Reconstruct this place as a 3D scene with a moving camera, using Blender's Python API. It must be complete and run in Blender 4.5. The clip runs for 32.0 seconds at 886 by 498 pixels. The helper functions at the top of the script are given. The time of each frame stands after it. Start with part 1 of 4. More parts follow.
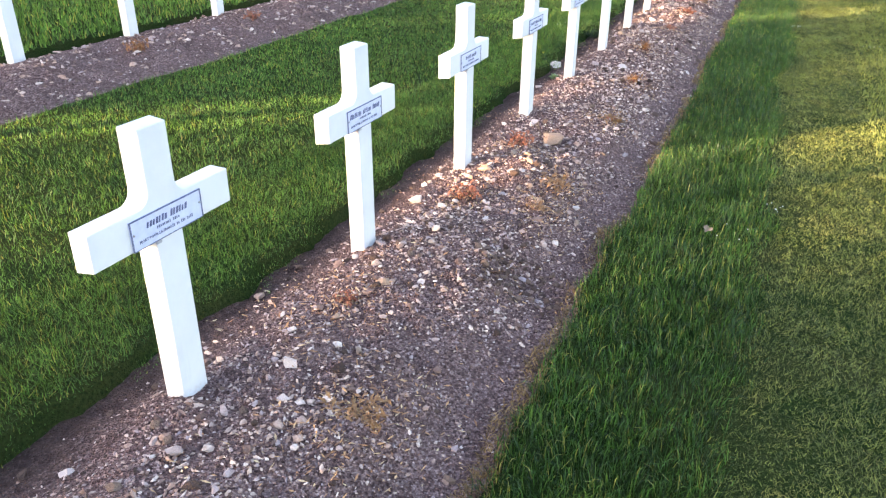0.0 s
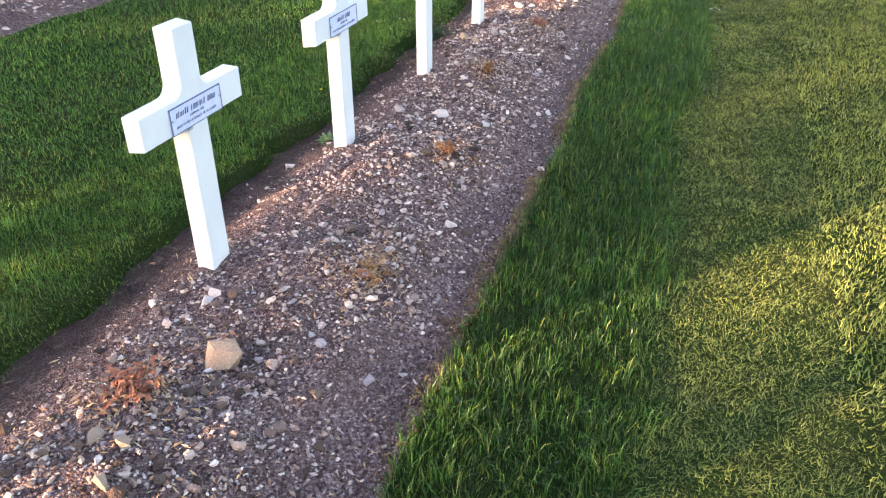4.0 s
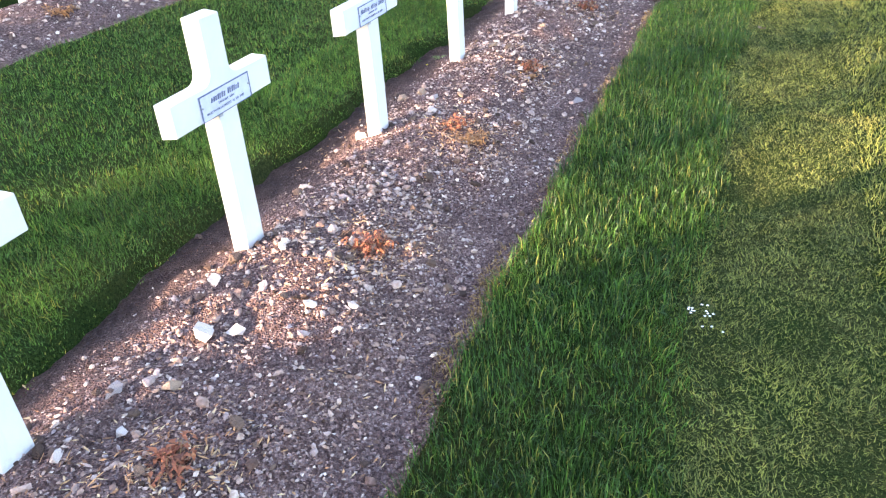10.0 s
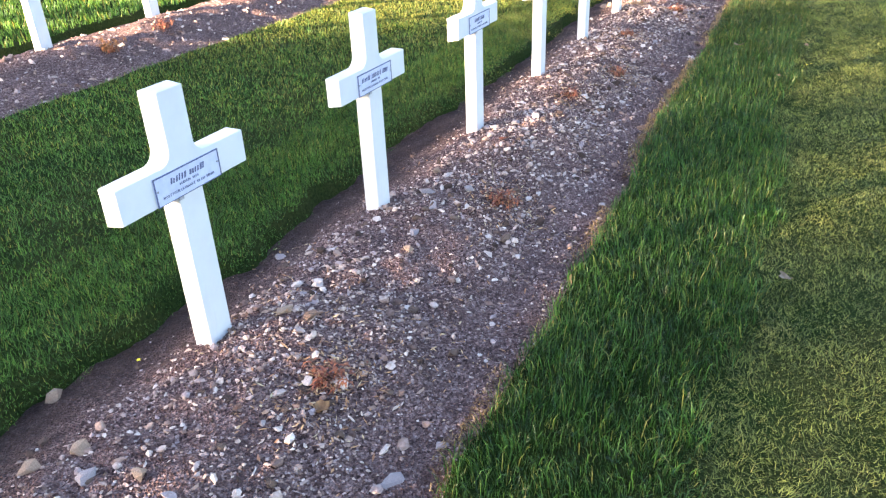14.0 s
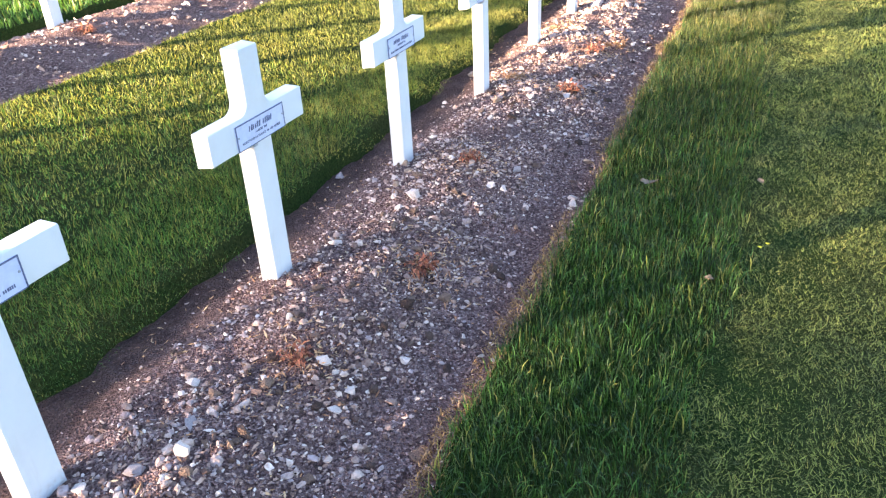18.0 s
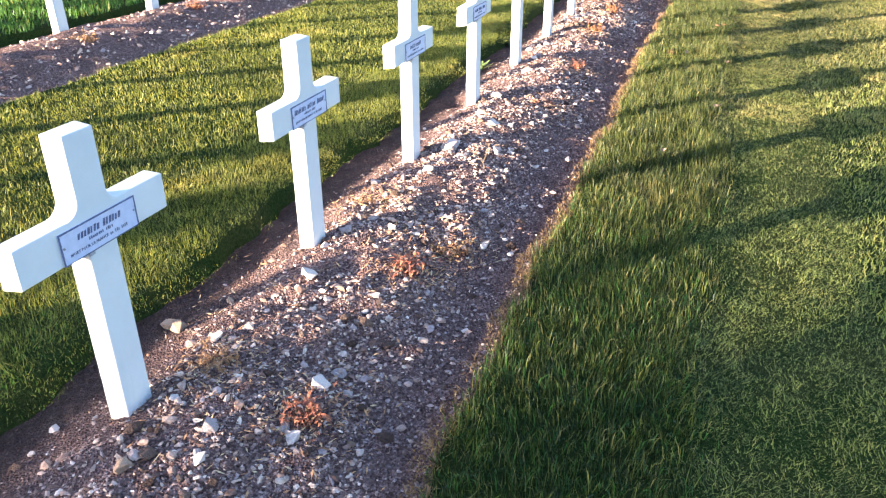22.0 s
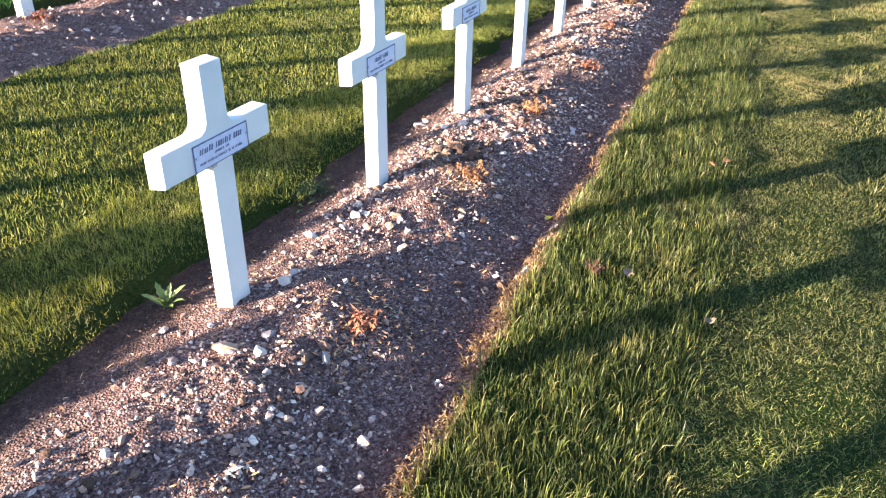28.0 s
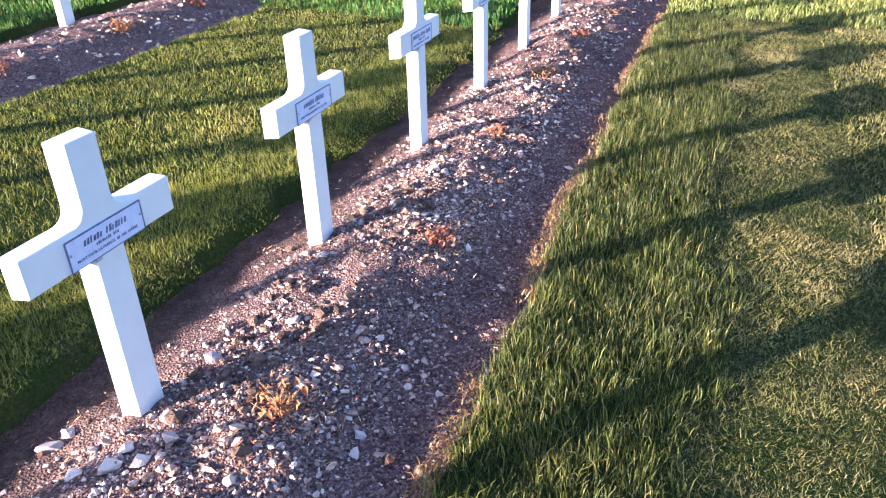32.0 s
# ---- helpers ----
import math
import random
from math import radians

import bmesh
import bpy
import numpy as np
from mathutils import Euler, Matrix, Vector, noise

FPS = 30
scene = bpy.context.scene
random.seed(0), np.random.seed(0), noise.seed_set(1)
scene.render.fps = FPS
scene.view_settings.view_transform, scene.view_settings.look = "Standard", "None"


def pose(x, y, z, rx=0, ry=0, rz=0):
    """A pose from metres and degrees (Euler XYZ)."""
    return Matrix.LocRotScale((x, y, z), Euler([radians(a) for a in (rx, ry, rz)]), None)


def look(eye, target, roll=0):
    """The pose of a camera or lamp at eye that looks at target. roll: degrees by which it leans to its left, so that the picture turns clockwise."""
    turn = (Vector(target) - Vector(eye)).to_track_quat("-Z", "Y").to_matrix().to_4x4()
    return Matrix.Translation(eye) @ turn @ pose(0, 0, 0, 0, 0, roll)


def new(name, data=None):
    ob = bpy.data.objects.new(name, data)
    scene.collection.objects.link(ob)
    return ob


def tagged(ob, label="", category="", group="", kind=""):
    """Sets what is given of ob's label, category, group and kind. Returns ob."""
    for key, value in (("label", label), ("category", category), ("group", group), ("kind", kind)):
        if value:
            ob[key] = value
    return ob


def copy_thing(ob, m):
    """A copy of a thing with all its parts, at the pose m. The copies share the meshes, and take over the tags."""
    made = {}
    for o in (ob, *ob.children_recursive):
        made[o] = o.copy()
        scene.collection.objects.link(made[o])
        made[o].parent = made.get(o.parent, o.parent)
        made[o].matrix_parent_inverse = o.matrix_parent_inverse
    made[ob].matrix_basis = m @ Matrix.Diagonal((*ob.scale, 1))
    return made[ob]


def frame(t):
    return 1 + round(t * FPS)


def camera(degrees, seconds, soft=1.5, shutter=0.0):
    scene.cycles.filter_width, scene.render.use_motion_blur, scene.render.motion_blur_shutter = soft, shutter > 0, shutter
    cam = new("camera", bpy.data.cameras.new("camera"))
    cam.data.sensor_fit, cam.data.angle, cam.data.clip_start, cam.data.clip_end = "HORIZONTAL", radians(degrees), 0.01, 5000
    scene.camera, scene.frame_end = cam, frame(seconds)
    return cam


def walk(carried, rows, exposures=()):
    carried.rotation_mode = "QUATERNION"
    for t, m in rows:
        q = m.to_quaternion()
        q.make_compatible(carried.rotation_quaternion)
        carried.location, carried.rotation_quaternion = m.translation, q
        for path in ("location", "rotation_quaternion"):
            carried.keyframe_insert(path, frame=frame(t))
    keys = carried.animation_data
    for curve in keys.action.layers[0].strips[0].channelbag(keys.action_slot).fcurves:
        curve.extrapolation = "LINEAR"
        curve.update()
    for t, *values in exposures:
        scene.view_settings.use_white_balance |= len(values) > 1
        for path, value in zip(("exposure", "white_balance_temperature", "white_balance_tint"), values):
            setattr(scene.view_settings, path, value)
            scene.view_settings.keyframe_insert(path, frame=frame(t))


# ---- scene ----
cam = camera(61.03, 32.0, soft=1.3)
PATH = [
    (0, (1.569, -0.194, 1.587), (0.852, 1.443, 0.691), 0.40),
    (0.5, (1.615, 0.100, 1.608), (0.875, 1.670, 0.614), -0.95),
    (1, (1.641, 0.538, 1.548), (0.901, 2.111, 0.559), 0.69),
    (1.5, (1.756, 0.889, 1.489), (0.969, 2.395, 0.435), -3.63),
    (2, (1.685, 1.288, 1.585), (0.933, 2.846, 0.581), -3.22),
    (2.5, (1.703, 1.712, 1.574), (0.990, 3.295, 0.581), -0.84),
    (3, (1.759, 2.049, 1.556), (0.990, 3.568, 0.507), -4.33),
    (3.5, (1.631, 2.495, 1.602), (0.920, 4.104, 0.651), -1.82),
    (4, (1.611, 2.805, 1.617), (1.068, 4.418, 0.566), 0.40),
    (4.5, (1.524, 3.228, 1.572), (1.029, 4.902, 0.596), 1.48),
    (6.5, (1.739, 4.722, 1.481), (1.149, 6.362, 0.501), -2.36),
    (7, (1.833, 5.082, 1.489), (1.219, 6.659, 0.423), -5.20),
    (7.5, (1.802, 5.509, 1.552), (1.259, 7.150, 0.546), -4.48),
    (8, (1.770, 5.911, 1.526), (1.133, 7.486, 0.471), -3.27),
    (8.5, (1.842, 6.321, 1.554), (1.096, 7.815, 0.453), -4.51),
    (9, (1.624, 6.777, 1.593), (1.060, 8.355, 0.501), -0.72),
    (9.5, (1.650, 7.086, 1.575), (1.093, 8.649, 0.458), -2.39),
    (10, (1.727, 7.468, 1.583), (1.051, 9.034, 0.540), -3.68),
    (10.5, (1.762, 7.720, 1.618), (1.048, 9.243, 0.535), -6.63),
    (11, (1.654, 8.043, 1.585), (0.865, 9.640, 0.674), -2.25),
    (11.5, (1.703, 8.334, 1.620), (0.941, 10.013, 0.847), -2.01),
    (12, (1.750, 8.765, 1.572), (1.137, 10.480, 0.746), -0.65),
    (12.5, (1.708, 9.136, 1.562), (1.025, 10.766, 0.625), -2.22),
    (13, (1.668, 9.536, 1.613), (0.921, 11.181, 0.755), -1.50),
    (13.5, (1.637, 9.932, 1.575), (0.995, 11.562, 0.611), -1.84),
    (14, (1.704, 10.279, 1.580), (0.925, 11.863, 0.640), -2.51),
    (14.5, (1.661, 10.675, 1.588), (0.943, 12.264, 0.608), -0.68),
    (15, (1.696, 11.060, 1.571), (1.135, 12.721, 0.608), -2.66),
    (15.5, (1.652, 11.460, 1.545), (1.022, 13.142, 0.666), -1.19),
    (17.5, (1.652, 12.979, 1.631), (0.990, 14.632, 0.720), -1.08),
    (18, (1.643, 13.338, 1.629), (0.935, 14.930, 0.647), -2.94),
    (18.5, (1.609, 13.711, 1.637), (1.005, 15.395, 0.744), -2.22),
    (19, (1.607, 14.124, 1.609), (1.025, 15.801, 0.686), -0.72),
    (19.5, (1.660, 14.483, 1.594), (1.038, 16.131, 0.646), -3.35),
    (20, (1.619, 14.857, 1.590), (0.965, 16.523, 0.696), -1.49),
    (20.5, (1.582, 15.202, 1.587), (1.062, 16.849, 0.578), -1.22),
    (21, (1.618, 15.623, 1.597), (1.021, 17.283, 0.653), 1.35),
    (21.5, (1.596, 15.988, 1.586), (0.920, 17.615, 0.640), -0.34),
    (22, (1.554, 16.339, 1.642), (0.954, 18.012, 0.726), -0.11),
    (22.5, (1.566, 16.745, 1.624), (1.045, 18.387, 0.609), 0.04),
    (23, (1.641, 17.023, 1.613), (1.063, 18.614, 0.548), -3.29),
    (23.5, (1.582, 17.403, 1.627), (0.978, 19.032, 0.636), -0.30),
    (24, (1.612, 17.664, 1.631), (1.088, 19.279, 0.574), 0.33),
    (24.5, (1.575, 18.048, 1.619), (1.063, 19.651, 0.538), 0.79),
    (25, (1.671, 18.345, 1.611), (0.929, 19.861, 0.539), -4.03),
    (25.5, (1.534, 18.782, 1.666), (0.875, 20.359, 0.628), 0.63),
    (26, (1.584, 19.098, 1.697), (1.093, 20.746, 0.675), 0.74),
    (26.5, (1.544, 19.529, 1.702), (1.030, 21.136, 0.628), 2.08),
    (28.5, (1.641, 20.854, 1.690), (0.954, 22.475, 0.741), 0.12),
    (29, (1.676, 21.196, 1.690), (0.983, 22.770, 0.669), -1.29),
    (29.5, (1.604, 21.644, 1.689), (1.013, 23.261, 0.672), -1.37),
    (30, (1.591, 21.967, 1.695), (1.020, 23.599, 0.690), -1.30),
    (30.5, (1.587, 22.424, 1.665), (1.035, 24.068, 0.669), 0.74),
    (31, (1.647, 22.757, 1.670), (1.054, 24.406, 0.705), -2.44),
    (31.5, (1.532, 23.171, 1.704), (0.983, 24.870, 0.802), -0.06),
    (32, (1.567, 23.438, 1.705), (0.940, 25.075, 0.742), -1.71),
]
walk(cam, [(t, look(eye, target, roll)) for t, eye, target, roll in PATH],
     exposures=[(0, 4.44, 6750, 21), (1, 4.28, 6750, 21), (2, 4.40, 6700, 20), (4, 4.32, 6750, 20), (7, 4.58, 6650, 20), (9, 4.66, 6550, 21), (11, 4.44, 6250, 20), (12, 4.12, 6050, 20), (13, 4.24, 6000, 19), (14, 4.26, 6050, 19), (16, 4.18, 6000, 19), (20, 4.02, 5650, 18), (22, 3.72, 5480, 15), (24, 3.61, 5380, 13), (26, 3.50, 5300, 10), (29, 3.44, 5330, 17), (30, 3.50, 5500, 19), (31, 3.49, 5300, 19), (32, 3.46, 5020, 24)])

# ---- light: low sun behind and to the left of the walk, clear sky ----
SUN_EL, SUN_X, SUN_Y = 10.0, -0.656, -0.755      # towards the sun
world = bpy.data.worlds.new("sky")
scene.world = world
world.use_nodes = True
wn = world.node_tree
sky = wn.nodes.new("ShaderNodeTexSky")
sky.sky_type, sky.sun_disc = "NISHITA", False
sky.sun_elevation, sky.sun_rotation = radians(SUN_EL), math.atan2(SUN_X, SUN_Y) % (2 * math.pi)
wn.links.new(sky.outputs[0], wn.nodes["Background"].inputs[0])
wn.nodes["Background"].inputs[1].default_value = 0.060
sun_data = bpy.data.lights.new("sun", "SUN")
sun_data.energy, sun_data.angle, sun_data.color = 4.3, radians(0.55), (1.0, 0.765, 0.46)
sun = new("sun", sun_data)
sun_way = Vector((SUN_X * math.cos(radians(SUN_EL)), SUN_Y * math.cos(radians(SUN_EL)), math.sin(radians(SUN_EL))))
sun.matrix_world = look(sun_way * 60, (0, 0, 0))


# ---- materials ----
def material(name, rough=0.9):
    m = bpy.data.materials.new(name)
    m.use_nodes = True
    b = m.node_tree.nodes["Principled BSDF"]
    b.inputs["Roughness"].default_value = rough
    b.inputs["Specular IOR Level"].default_value = 0.3
    return m, m.node_tree, b


def node(nt, kind, **given):
    n = nt.nodes.new(kind)
    for key, value in given.items():
        n.inputs[key].default_value = value
    return n


def noise_of(nt, where, scale, detail=4.0, rough=0.6):
    n = node(nt, "ShaderNodeTexNoise", Scale=scale, Detail=detail, Roughness=rough)
    nt.links.new(where, n.inputs["Vector"])
    return n.outputs["Fac"]


def ramp(nt, fac, stops):
    n = nt.nodes.new("ShaderNodeValToRGB")
    e = n.color_ramp.elements
    while len(e) < len(stops):
        e.new(0.5)
    for k, (at, colour) in zip(e, stops):
        k.position, k.color = at, (*colour, 1.0)
    nt.links.new(fac, n.inputs[0])
    return n.outputs[0]


def mix(nt, fac, a, b, kind="MIX"):
    n = nt.nodes.new("ShaderNodeMix")
    n.data_type, n.blend_type = "RGBA", kind
    for value, socket in ((fac, n.inputs[0]), (a, n.inputs[6]), (b, n.inputs[7])):
        if isinstance(value, (int, float)):
            socket.default_value = value
        elif isinstance(value, tuple):
            socket.default_value = (*value, 1.0)
        else:
            nt.links.new(value, socket)
    return n.outputs[2]


def bump(nt, b, height, strength, distance):
    n = node(nt, "ShaderNodeBump", Strength=strength, Distance=distance)
    nt.links.new(height, n.inputs["Height"])
    nt.links.new(n.outputs[0], b.inputs["Normal"])


def position(nt):
    return nt.nodes.new("ShaderNodeNewGeometry").outputs["Position"]


def grass_material(name, young, old, dry, patch_at, gloss=0.25, range_of=0.5):
    """Blades: a colour of their own each, in tufts, drier in patches, and thin enough to let light through."""
    m, nt, b = material(name, 0.42)
    b.inputs["Specular IOR Level"].default_value = gloss
    geo = nt.nodes.new("ShaderNodeNewGeometry")
    own = ramp(nt, geo.outputs["Random Per Island"], [(0.0, tuple((1 - range_of) * c for c in old)), (0.35, tuple(0.95 * c for c in old)), (0.68, young), (0.90, tuple((1 + 0.8 * range_of) * c for c in young)), (0.94, tuple(0.8 * c for c in dry)), (1.0, dry)])
    patch = ramp(nt, noise_of(nt, geo.outputs["Position"], 1.9, 4.0), [(patch_at, (0, 0, 0)), (patch_at + 0.14, (0.85, 0.85, 0.85))])
    tuft = ramp(nt, noise_of(nt, geo.outputs["Position"], 11.0, 2.0), [(0.3, (0.62, 0.66, 0.66)), (0.7, (1.34, 1.30, 1.22))])
    wide = ramp(nt, noise_of(nt, geo.outputs["Position"], 0.6, 2.0), [(0.35, (0.78, 0.80, 0.80)), (0.65, (1.22, 1.20, 1.12))])
    colour = mix(nt, 1.0, mix(nt, 1.0, mix(nt, patch, own, dry), tuft, "MULTIPLY"), wide, "MULTIPLY")
    nt.links.new(colour, b.inputs["Base Color"])
    thin = nt.nodes.new("ShaderNodeBsdfTranslucent")
    nt.links.new(mix(nt, 1.0, colour, (1.2, 1.1, 0.4), "MULTIPLY"), thin.inputs[0])
    both = nt.nodes.new("ShaderNodeMixShader")
    both.inputs[0].default_value = 0.4
    nt.links.new(b.outputs[0], both.inputs[1])
    nt.links.new(thin.outputs[0], both.inputs[2])
    nt.links.new(both.outputs[0], nt.nodes["Material Output"].inputs[0])
    return m


# Long grass twice: green partly for the tree shade, olive partly for the sun.
GRASS_LONG_SHADED = grass_material("long_grass_shaded", (0.052, 0.122, 0.028), (0.024, 0.066, 0.018), (0.24, 0.24, 0.07), 0.74, 0.4)
GRASS_LONG_SUNLIT = grass_material("long_grass_sunlit", (0.102, 0.116, 0.032), (0.033, 0.050, 0.016), (0.28, 0.24, 0.11), 0.60)
GRASS_MOWN = grass_material("mown_grass", (0.208, 0.234, 0.071), (0.110, 0.143, 0.046), (0.31, 0.28, 0.10), 0.58, 0.2, 0.3)
# Olive with straw, its tone lowered partly to hold down the low sun.
GRASS_MOWN_SUNLIT = grass_material("mown_grass_sunlit", (0.152, 0.152, 0.051), (0.072, 0.082, 0.030), (0.30, 0.25, 0.12), 0.53, 0.2, 0.3)
GRASS_LEFT = grass_material("lawn_grass", (0.092, 0.188, 0.047), (0.050, 0.117, 0.031), (0.28, 0.27, 0.08), 0.66, 0.2, 0.3)
# Yellower and paler, partly for the sun on the later stretch of lawn.
GRASS_LEFT_SUNLIT = grass_material("lawn_grass_sunlit", (0.200, 0.212, 0.050), (0.096, 0.122, 0.030), (0.34, 0.30, 0.10), 0.57, 0.2, 0.3)
GRASS_DRY = grass_material("dry_grass", (0.25, 0.160, 0.094), (0.16, 0.100, 0.060), (0.31, 0.21, 0.13), 0.6)

TURF, nt, b = material("turf", 1.0)
b.inputs["Specular IOR Level"].default_value = 0.02
p = position(nt)
nt.links.new(mix(nt, ramp(nt, noise_of(nt, p, 2.2), [(0.4, (0, 0, 0)), (0.65, (1, 1, 1))]),
                 ramp(nt, noise_of(nt, p, 90.0, 3.0), [(0.3, (0.006, 0.012, 0.004)), (0.7, (0.028, 0.046, 0.012))]),
                 ramp(nt, noise_of(nt, p, 70.0, 3.0), [(0.3, (0.010, 0.016, 0.006)), (0.7, (0.050, 0.054, 0.018))])), b.inputs["Base Color"])
bump(nt, b, noise_of(nt, p, 120.0, 3.0), 0.8, 0.02)

EDGE, nt, b = material("cut_turf_edge", 1.0)
p = position(nt)
nt.links.new(ramp(nt, noise_of(nt, p, 45.0), [(0.3, (0.10, 0.06, 0.04)), (0.55, (0.28, 0.18, 0.10)), (0.75, (0.40, 0.28, 0.16))]), b.inputs["Base Color"])
bump(nt, b, noise_of(nt, p, 80.0), 0.8, 0.02)

def soil_material(name, shaded_clay_verge):
    m, nt, b = material(name, 1.0)
    b.inputs["Specular IOR Level"].default_value = 0.05
    p = position(nt)
    grain = node(nt, "ShaderNodeTexVoronoi", Scale=115.0)
    nt.links.new(p, grain.inputs["Vector"])
    fine = node(nt, "ShaderNodeTexVoronoi", Scale=210.0)
    nt.links.new(p, fine.inputs["Vector"])
    clay = ramp(nt, noise_of(nt, p, 3.2, 5.0), [(0.32, (0.055, 0.037, 0.035)), (0.5, (0.106, 0.068, 0.064)), (0.68, (0.192, 0.121, 0.107))])
    chips = ramp(nt, grain.outputs["Color"], [(0.0, (0.029, 0.019, 0.017)), (0.4, (0.144, 0.088, 0.081)), (0.75, (0.284, 0.193, 0.179)), (1.0, (0.509, 0.392, 0.371))])
    specks = ramp(nt, fine.outputs["Color"], [(0.0, (0.40, 0.37, 0.38)), (0.7, (1.0, 1.0, 1.0)), (1.0, (1.9, 1.8, 1.7))])
    bare = ramp(nt, noise_of(nt, p, 5.5, 4.0), [(0.38, (0.5, 0.5, 0.5)), (0.62, (0.95, 0.95, 0.95))])
    earth = mix(nt, 1.0, mix(nt, bare, clay, chips), specks, "MULTIPLY")
    if shaded_clay_verge:      # bare red clay along the upper side of the bed, darkened for the grass's shade
        across = nt.nodes.new("ShaderNodeSeparateXYZ")
        nt.links.new(p, across.inputs[0])
        red = ramp(nt, noise_of(nt, p, 9.0, 4.0), [(0.3, (0.034, 0.022, 0.020)), (0.7, (0.079, 0.050, 0.040))])
        verge = node(nt, "ShaderNodeMapRange")
        for socket, value in zip(("From Min", "From Max", "To Min", "To Max"), (-0.24, 0.02, 0.80, 0.0)):
            verge.inputs[socket].default_value = value
        wander = nt.nodes.new("ShaderNodeMath")
        wander.operation = "MULTIPLY_ADD"
        wander.inputs[1].default_value, wander.inputs[2].default_value = 0.35, -0.17
        nt.links.new(noise_of(nt, p, 2.5, 4.0), wander.inputs[0])
        moved = nt.nodes.new("ShaderNodeMath")
        nt.links.new(across.outputs[0], moved.inputs[0])
        nt.links.new(wander.outputs[0], moved.inputs[1])
        nt.links.new(moved.outputs[0], verge.inputs["Value"])
        earth = mix(nt, verge.outputs[0], earth, red)
    nt.links.new(earth, b.inputs["Base Color"])
    add = nt.nodes.new("ShaderNodeMath")
    nt.links.new(grain.outputs["Distance"], add.inputs[0])
    nt.links.new(noise_of(nt, p, 60.0, 4.0), add.inputs[1])
    bump(nt, b, add.outputs[0], 1.0, 0.014)
    return m


SOIL, FAR_SOIL = soil_material("gravelly_soil", True), soil_material("gravelly_soil_far", False)


def stone_material(name, by_object):
    m, nt, b = material(name, 0.9)
    b.inputs["Specular IOR Level"].default_value = 0.12
    if by_object:
        pick = nt.nodes.new("ShaderNodeObjectInfo").outputs["Random"]
    else:
        pick = nt.nodes.new("ShaderNodeNewGeometry").outputs["Random Per Island"]
    hue = ramp(nt, pick, [(0.0, (0.105, 0.066, 0.056)), (0.24, (0.250, 0.166, 0.140)), (0.46, (0.425, 0.300, 0.245)), (0.58, (0.340, 0.275, 0.280)),
                          (0.84, (0.485, 0.372, 0.312)), (1.0, (0.68, 0.58, 0.52))])
    p = position(nt)
    grime = ramp(nt, noise_of(nt, p, 60.0, 5.0), [(0.3, (0.62, 0.55, 0.50)), (0.6, (1.05, 1.05, 1.05))])
    nt.links.new(mix(nt, 1.0, hue, grime, "MULTIPLY"), b.inputs["Base Color"])
    bump(nt, b, noise_of(nt, p, 130.0, 4.0), 0.5, 0.006)
    return m


def plain(name, stops, scale, rough=0.8, strength=0.4, depth=0.004):
    """A surface of one stuff with a fine grain."""
    m, nt, b = material(name, rough)
    p = nt.nodes.new("ShaderNodeTexCoord").outputs["Object"]
    nt.links.new(ramp(nt, noise_of(nt, p, scale, 5.0), stops), b.inputs["Base Color"])
    bump(nt, b, noise_of(nt, p, scale * 2, 4.0), strength, depth)
    return m


GRAVEL = stone_material("gravel", False)
CLOD, nt, b = material("earth_clod", 1.0)
b.inputs["Specular IOR Level"].default_value = 0.05
nt.links.new(ramp(nt, nt.nodes.new("ShaderNodeNewGeometry").outputs["Random Per Island"],
                  [(0.0, (0.050, 0.033, 0.028)), (0.5, (0.102, 0.067, 0.054)), (1.0, (0.18, 0.122, 0.094))]), b.inputs["Base Color"])
bump(nt, b, noise_of(nt, position(nt), 90.0, 5.0), 1.0, 0.012)
WHITE_STONE = plain("white_stone", [(0.3, (0.342, 0.270, 0.235)), (0.55, (0.524, 0.440, 0.402)), (0.75, (0.663, 0.580, 0.539))], 45.0)
GREY_STONE = plain("grey_stone", [(0.3, (0.161, 0.130, 0.127)), (0.55, (0.289, 0.240, 0.240)), (0.75, (0.407, 0.345, 0.333))], 45.0)
TAN_STONE = plain("tan_stone", [(0.3, (0.17, 0.110, 0.082)), (0.55, (0.30, 0.205, 0.146)), (0.75, (0.39, 0.295, 0.225))], 40.0)
MIXED_STONE = stone_material("mixed_stone", True)
STEM = plain("dry_stem", [(0.3, (0.20, 0.11, 0.06)), (0.7, (0.36, 0.22, 0.11))], 40.0)
DRY_RED = plain("dry_leaf_red", [(0.3, (0.16, 0.045, 0.03)), (0.6, (0.29, 0.105, 0.055)), (0.8, (0.38, 0.20, 0.09))], 30.0)
DRY_DARK = plain("dry_leaf_dark", [(0.3, (0.07, 0.026, 0.020)), (0.6, (0.15, 0.060, 0.038)), (0.8, (0.24, 0.11, 0.06))], 30.0)
DRY_GOLD = plain("dry_leaf_gold", [(0.3, (0.11, 0.045, 0.020)), (0.6, (0.26, 0.112, 0.040)), (0.8, (0.40, 0.215, 0.075))], 30.0)
DEAD_LEAF = plain("dead_leaf", [(0.3, (0.10, 0.068, 0.046)), (0.7, (0.23, 0.165, 0.11))], 30.0)
DRY_TAN = plain("dry_leaf_tan", [(0.3, (0.14, 0.068, 0.032)), (0.6, (0.27, 0.142, 0.064)), (0.8, (0.38, 0.225, 0.104))], 30.0)
FRESH = plain("weed_leaf", [(0.3, (0.055, 0.090, 0.022)), (0.7, (0.150, 0.185, 0.055))], 30.0, 0.6)
DARK_WEED = plain("dark_weed_leaf", [(0.3, (0.014, 0.028, 0.011)), (0.7, (0.034, 0.058, 0.022))], 30.0, 1.0)
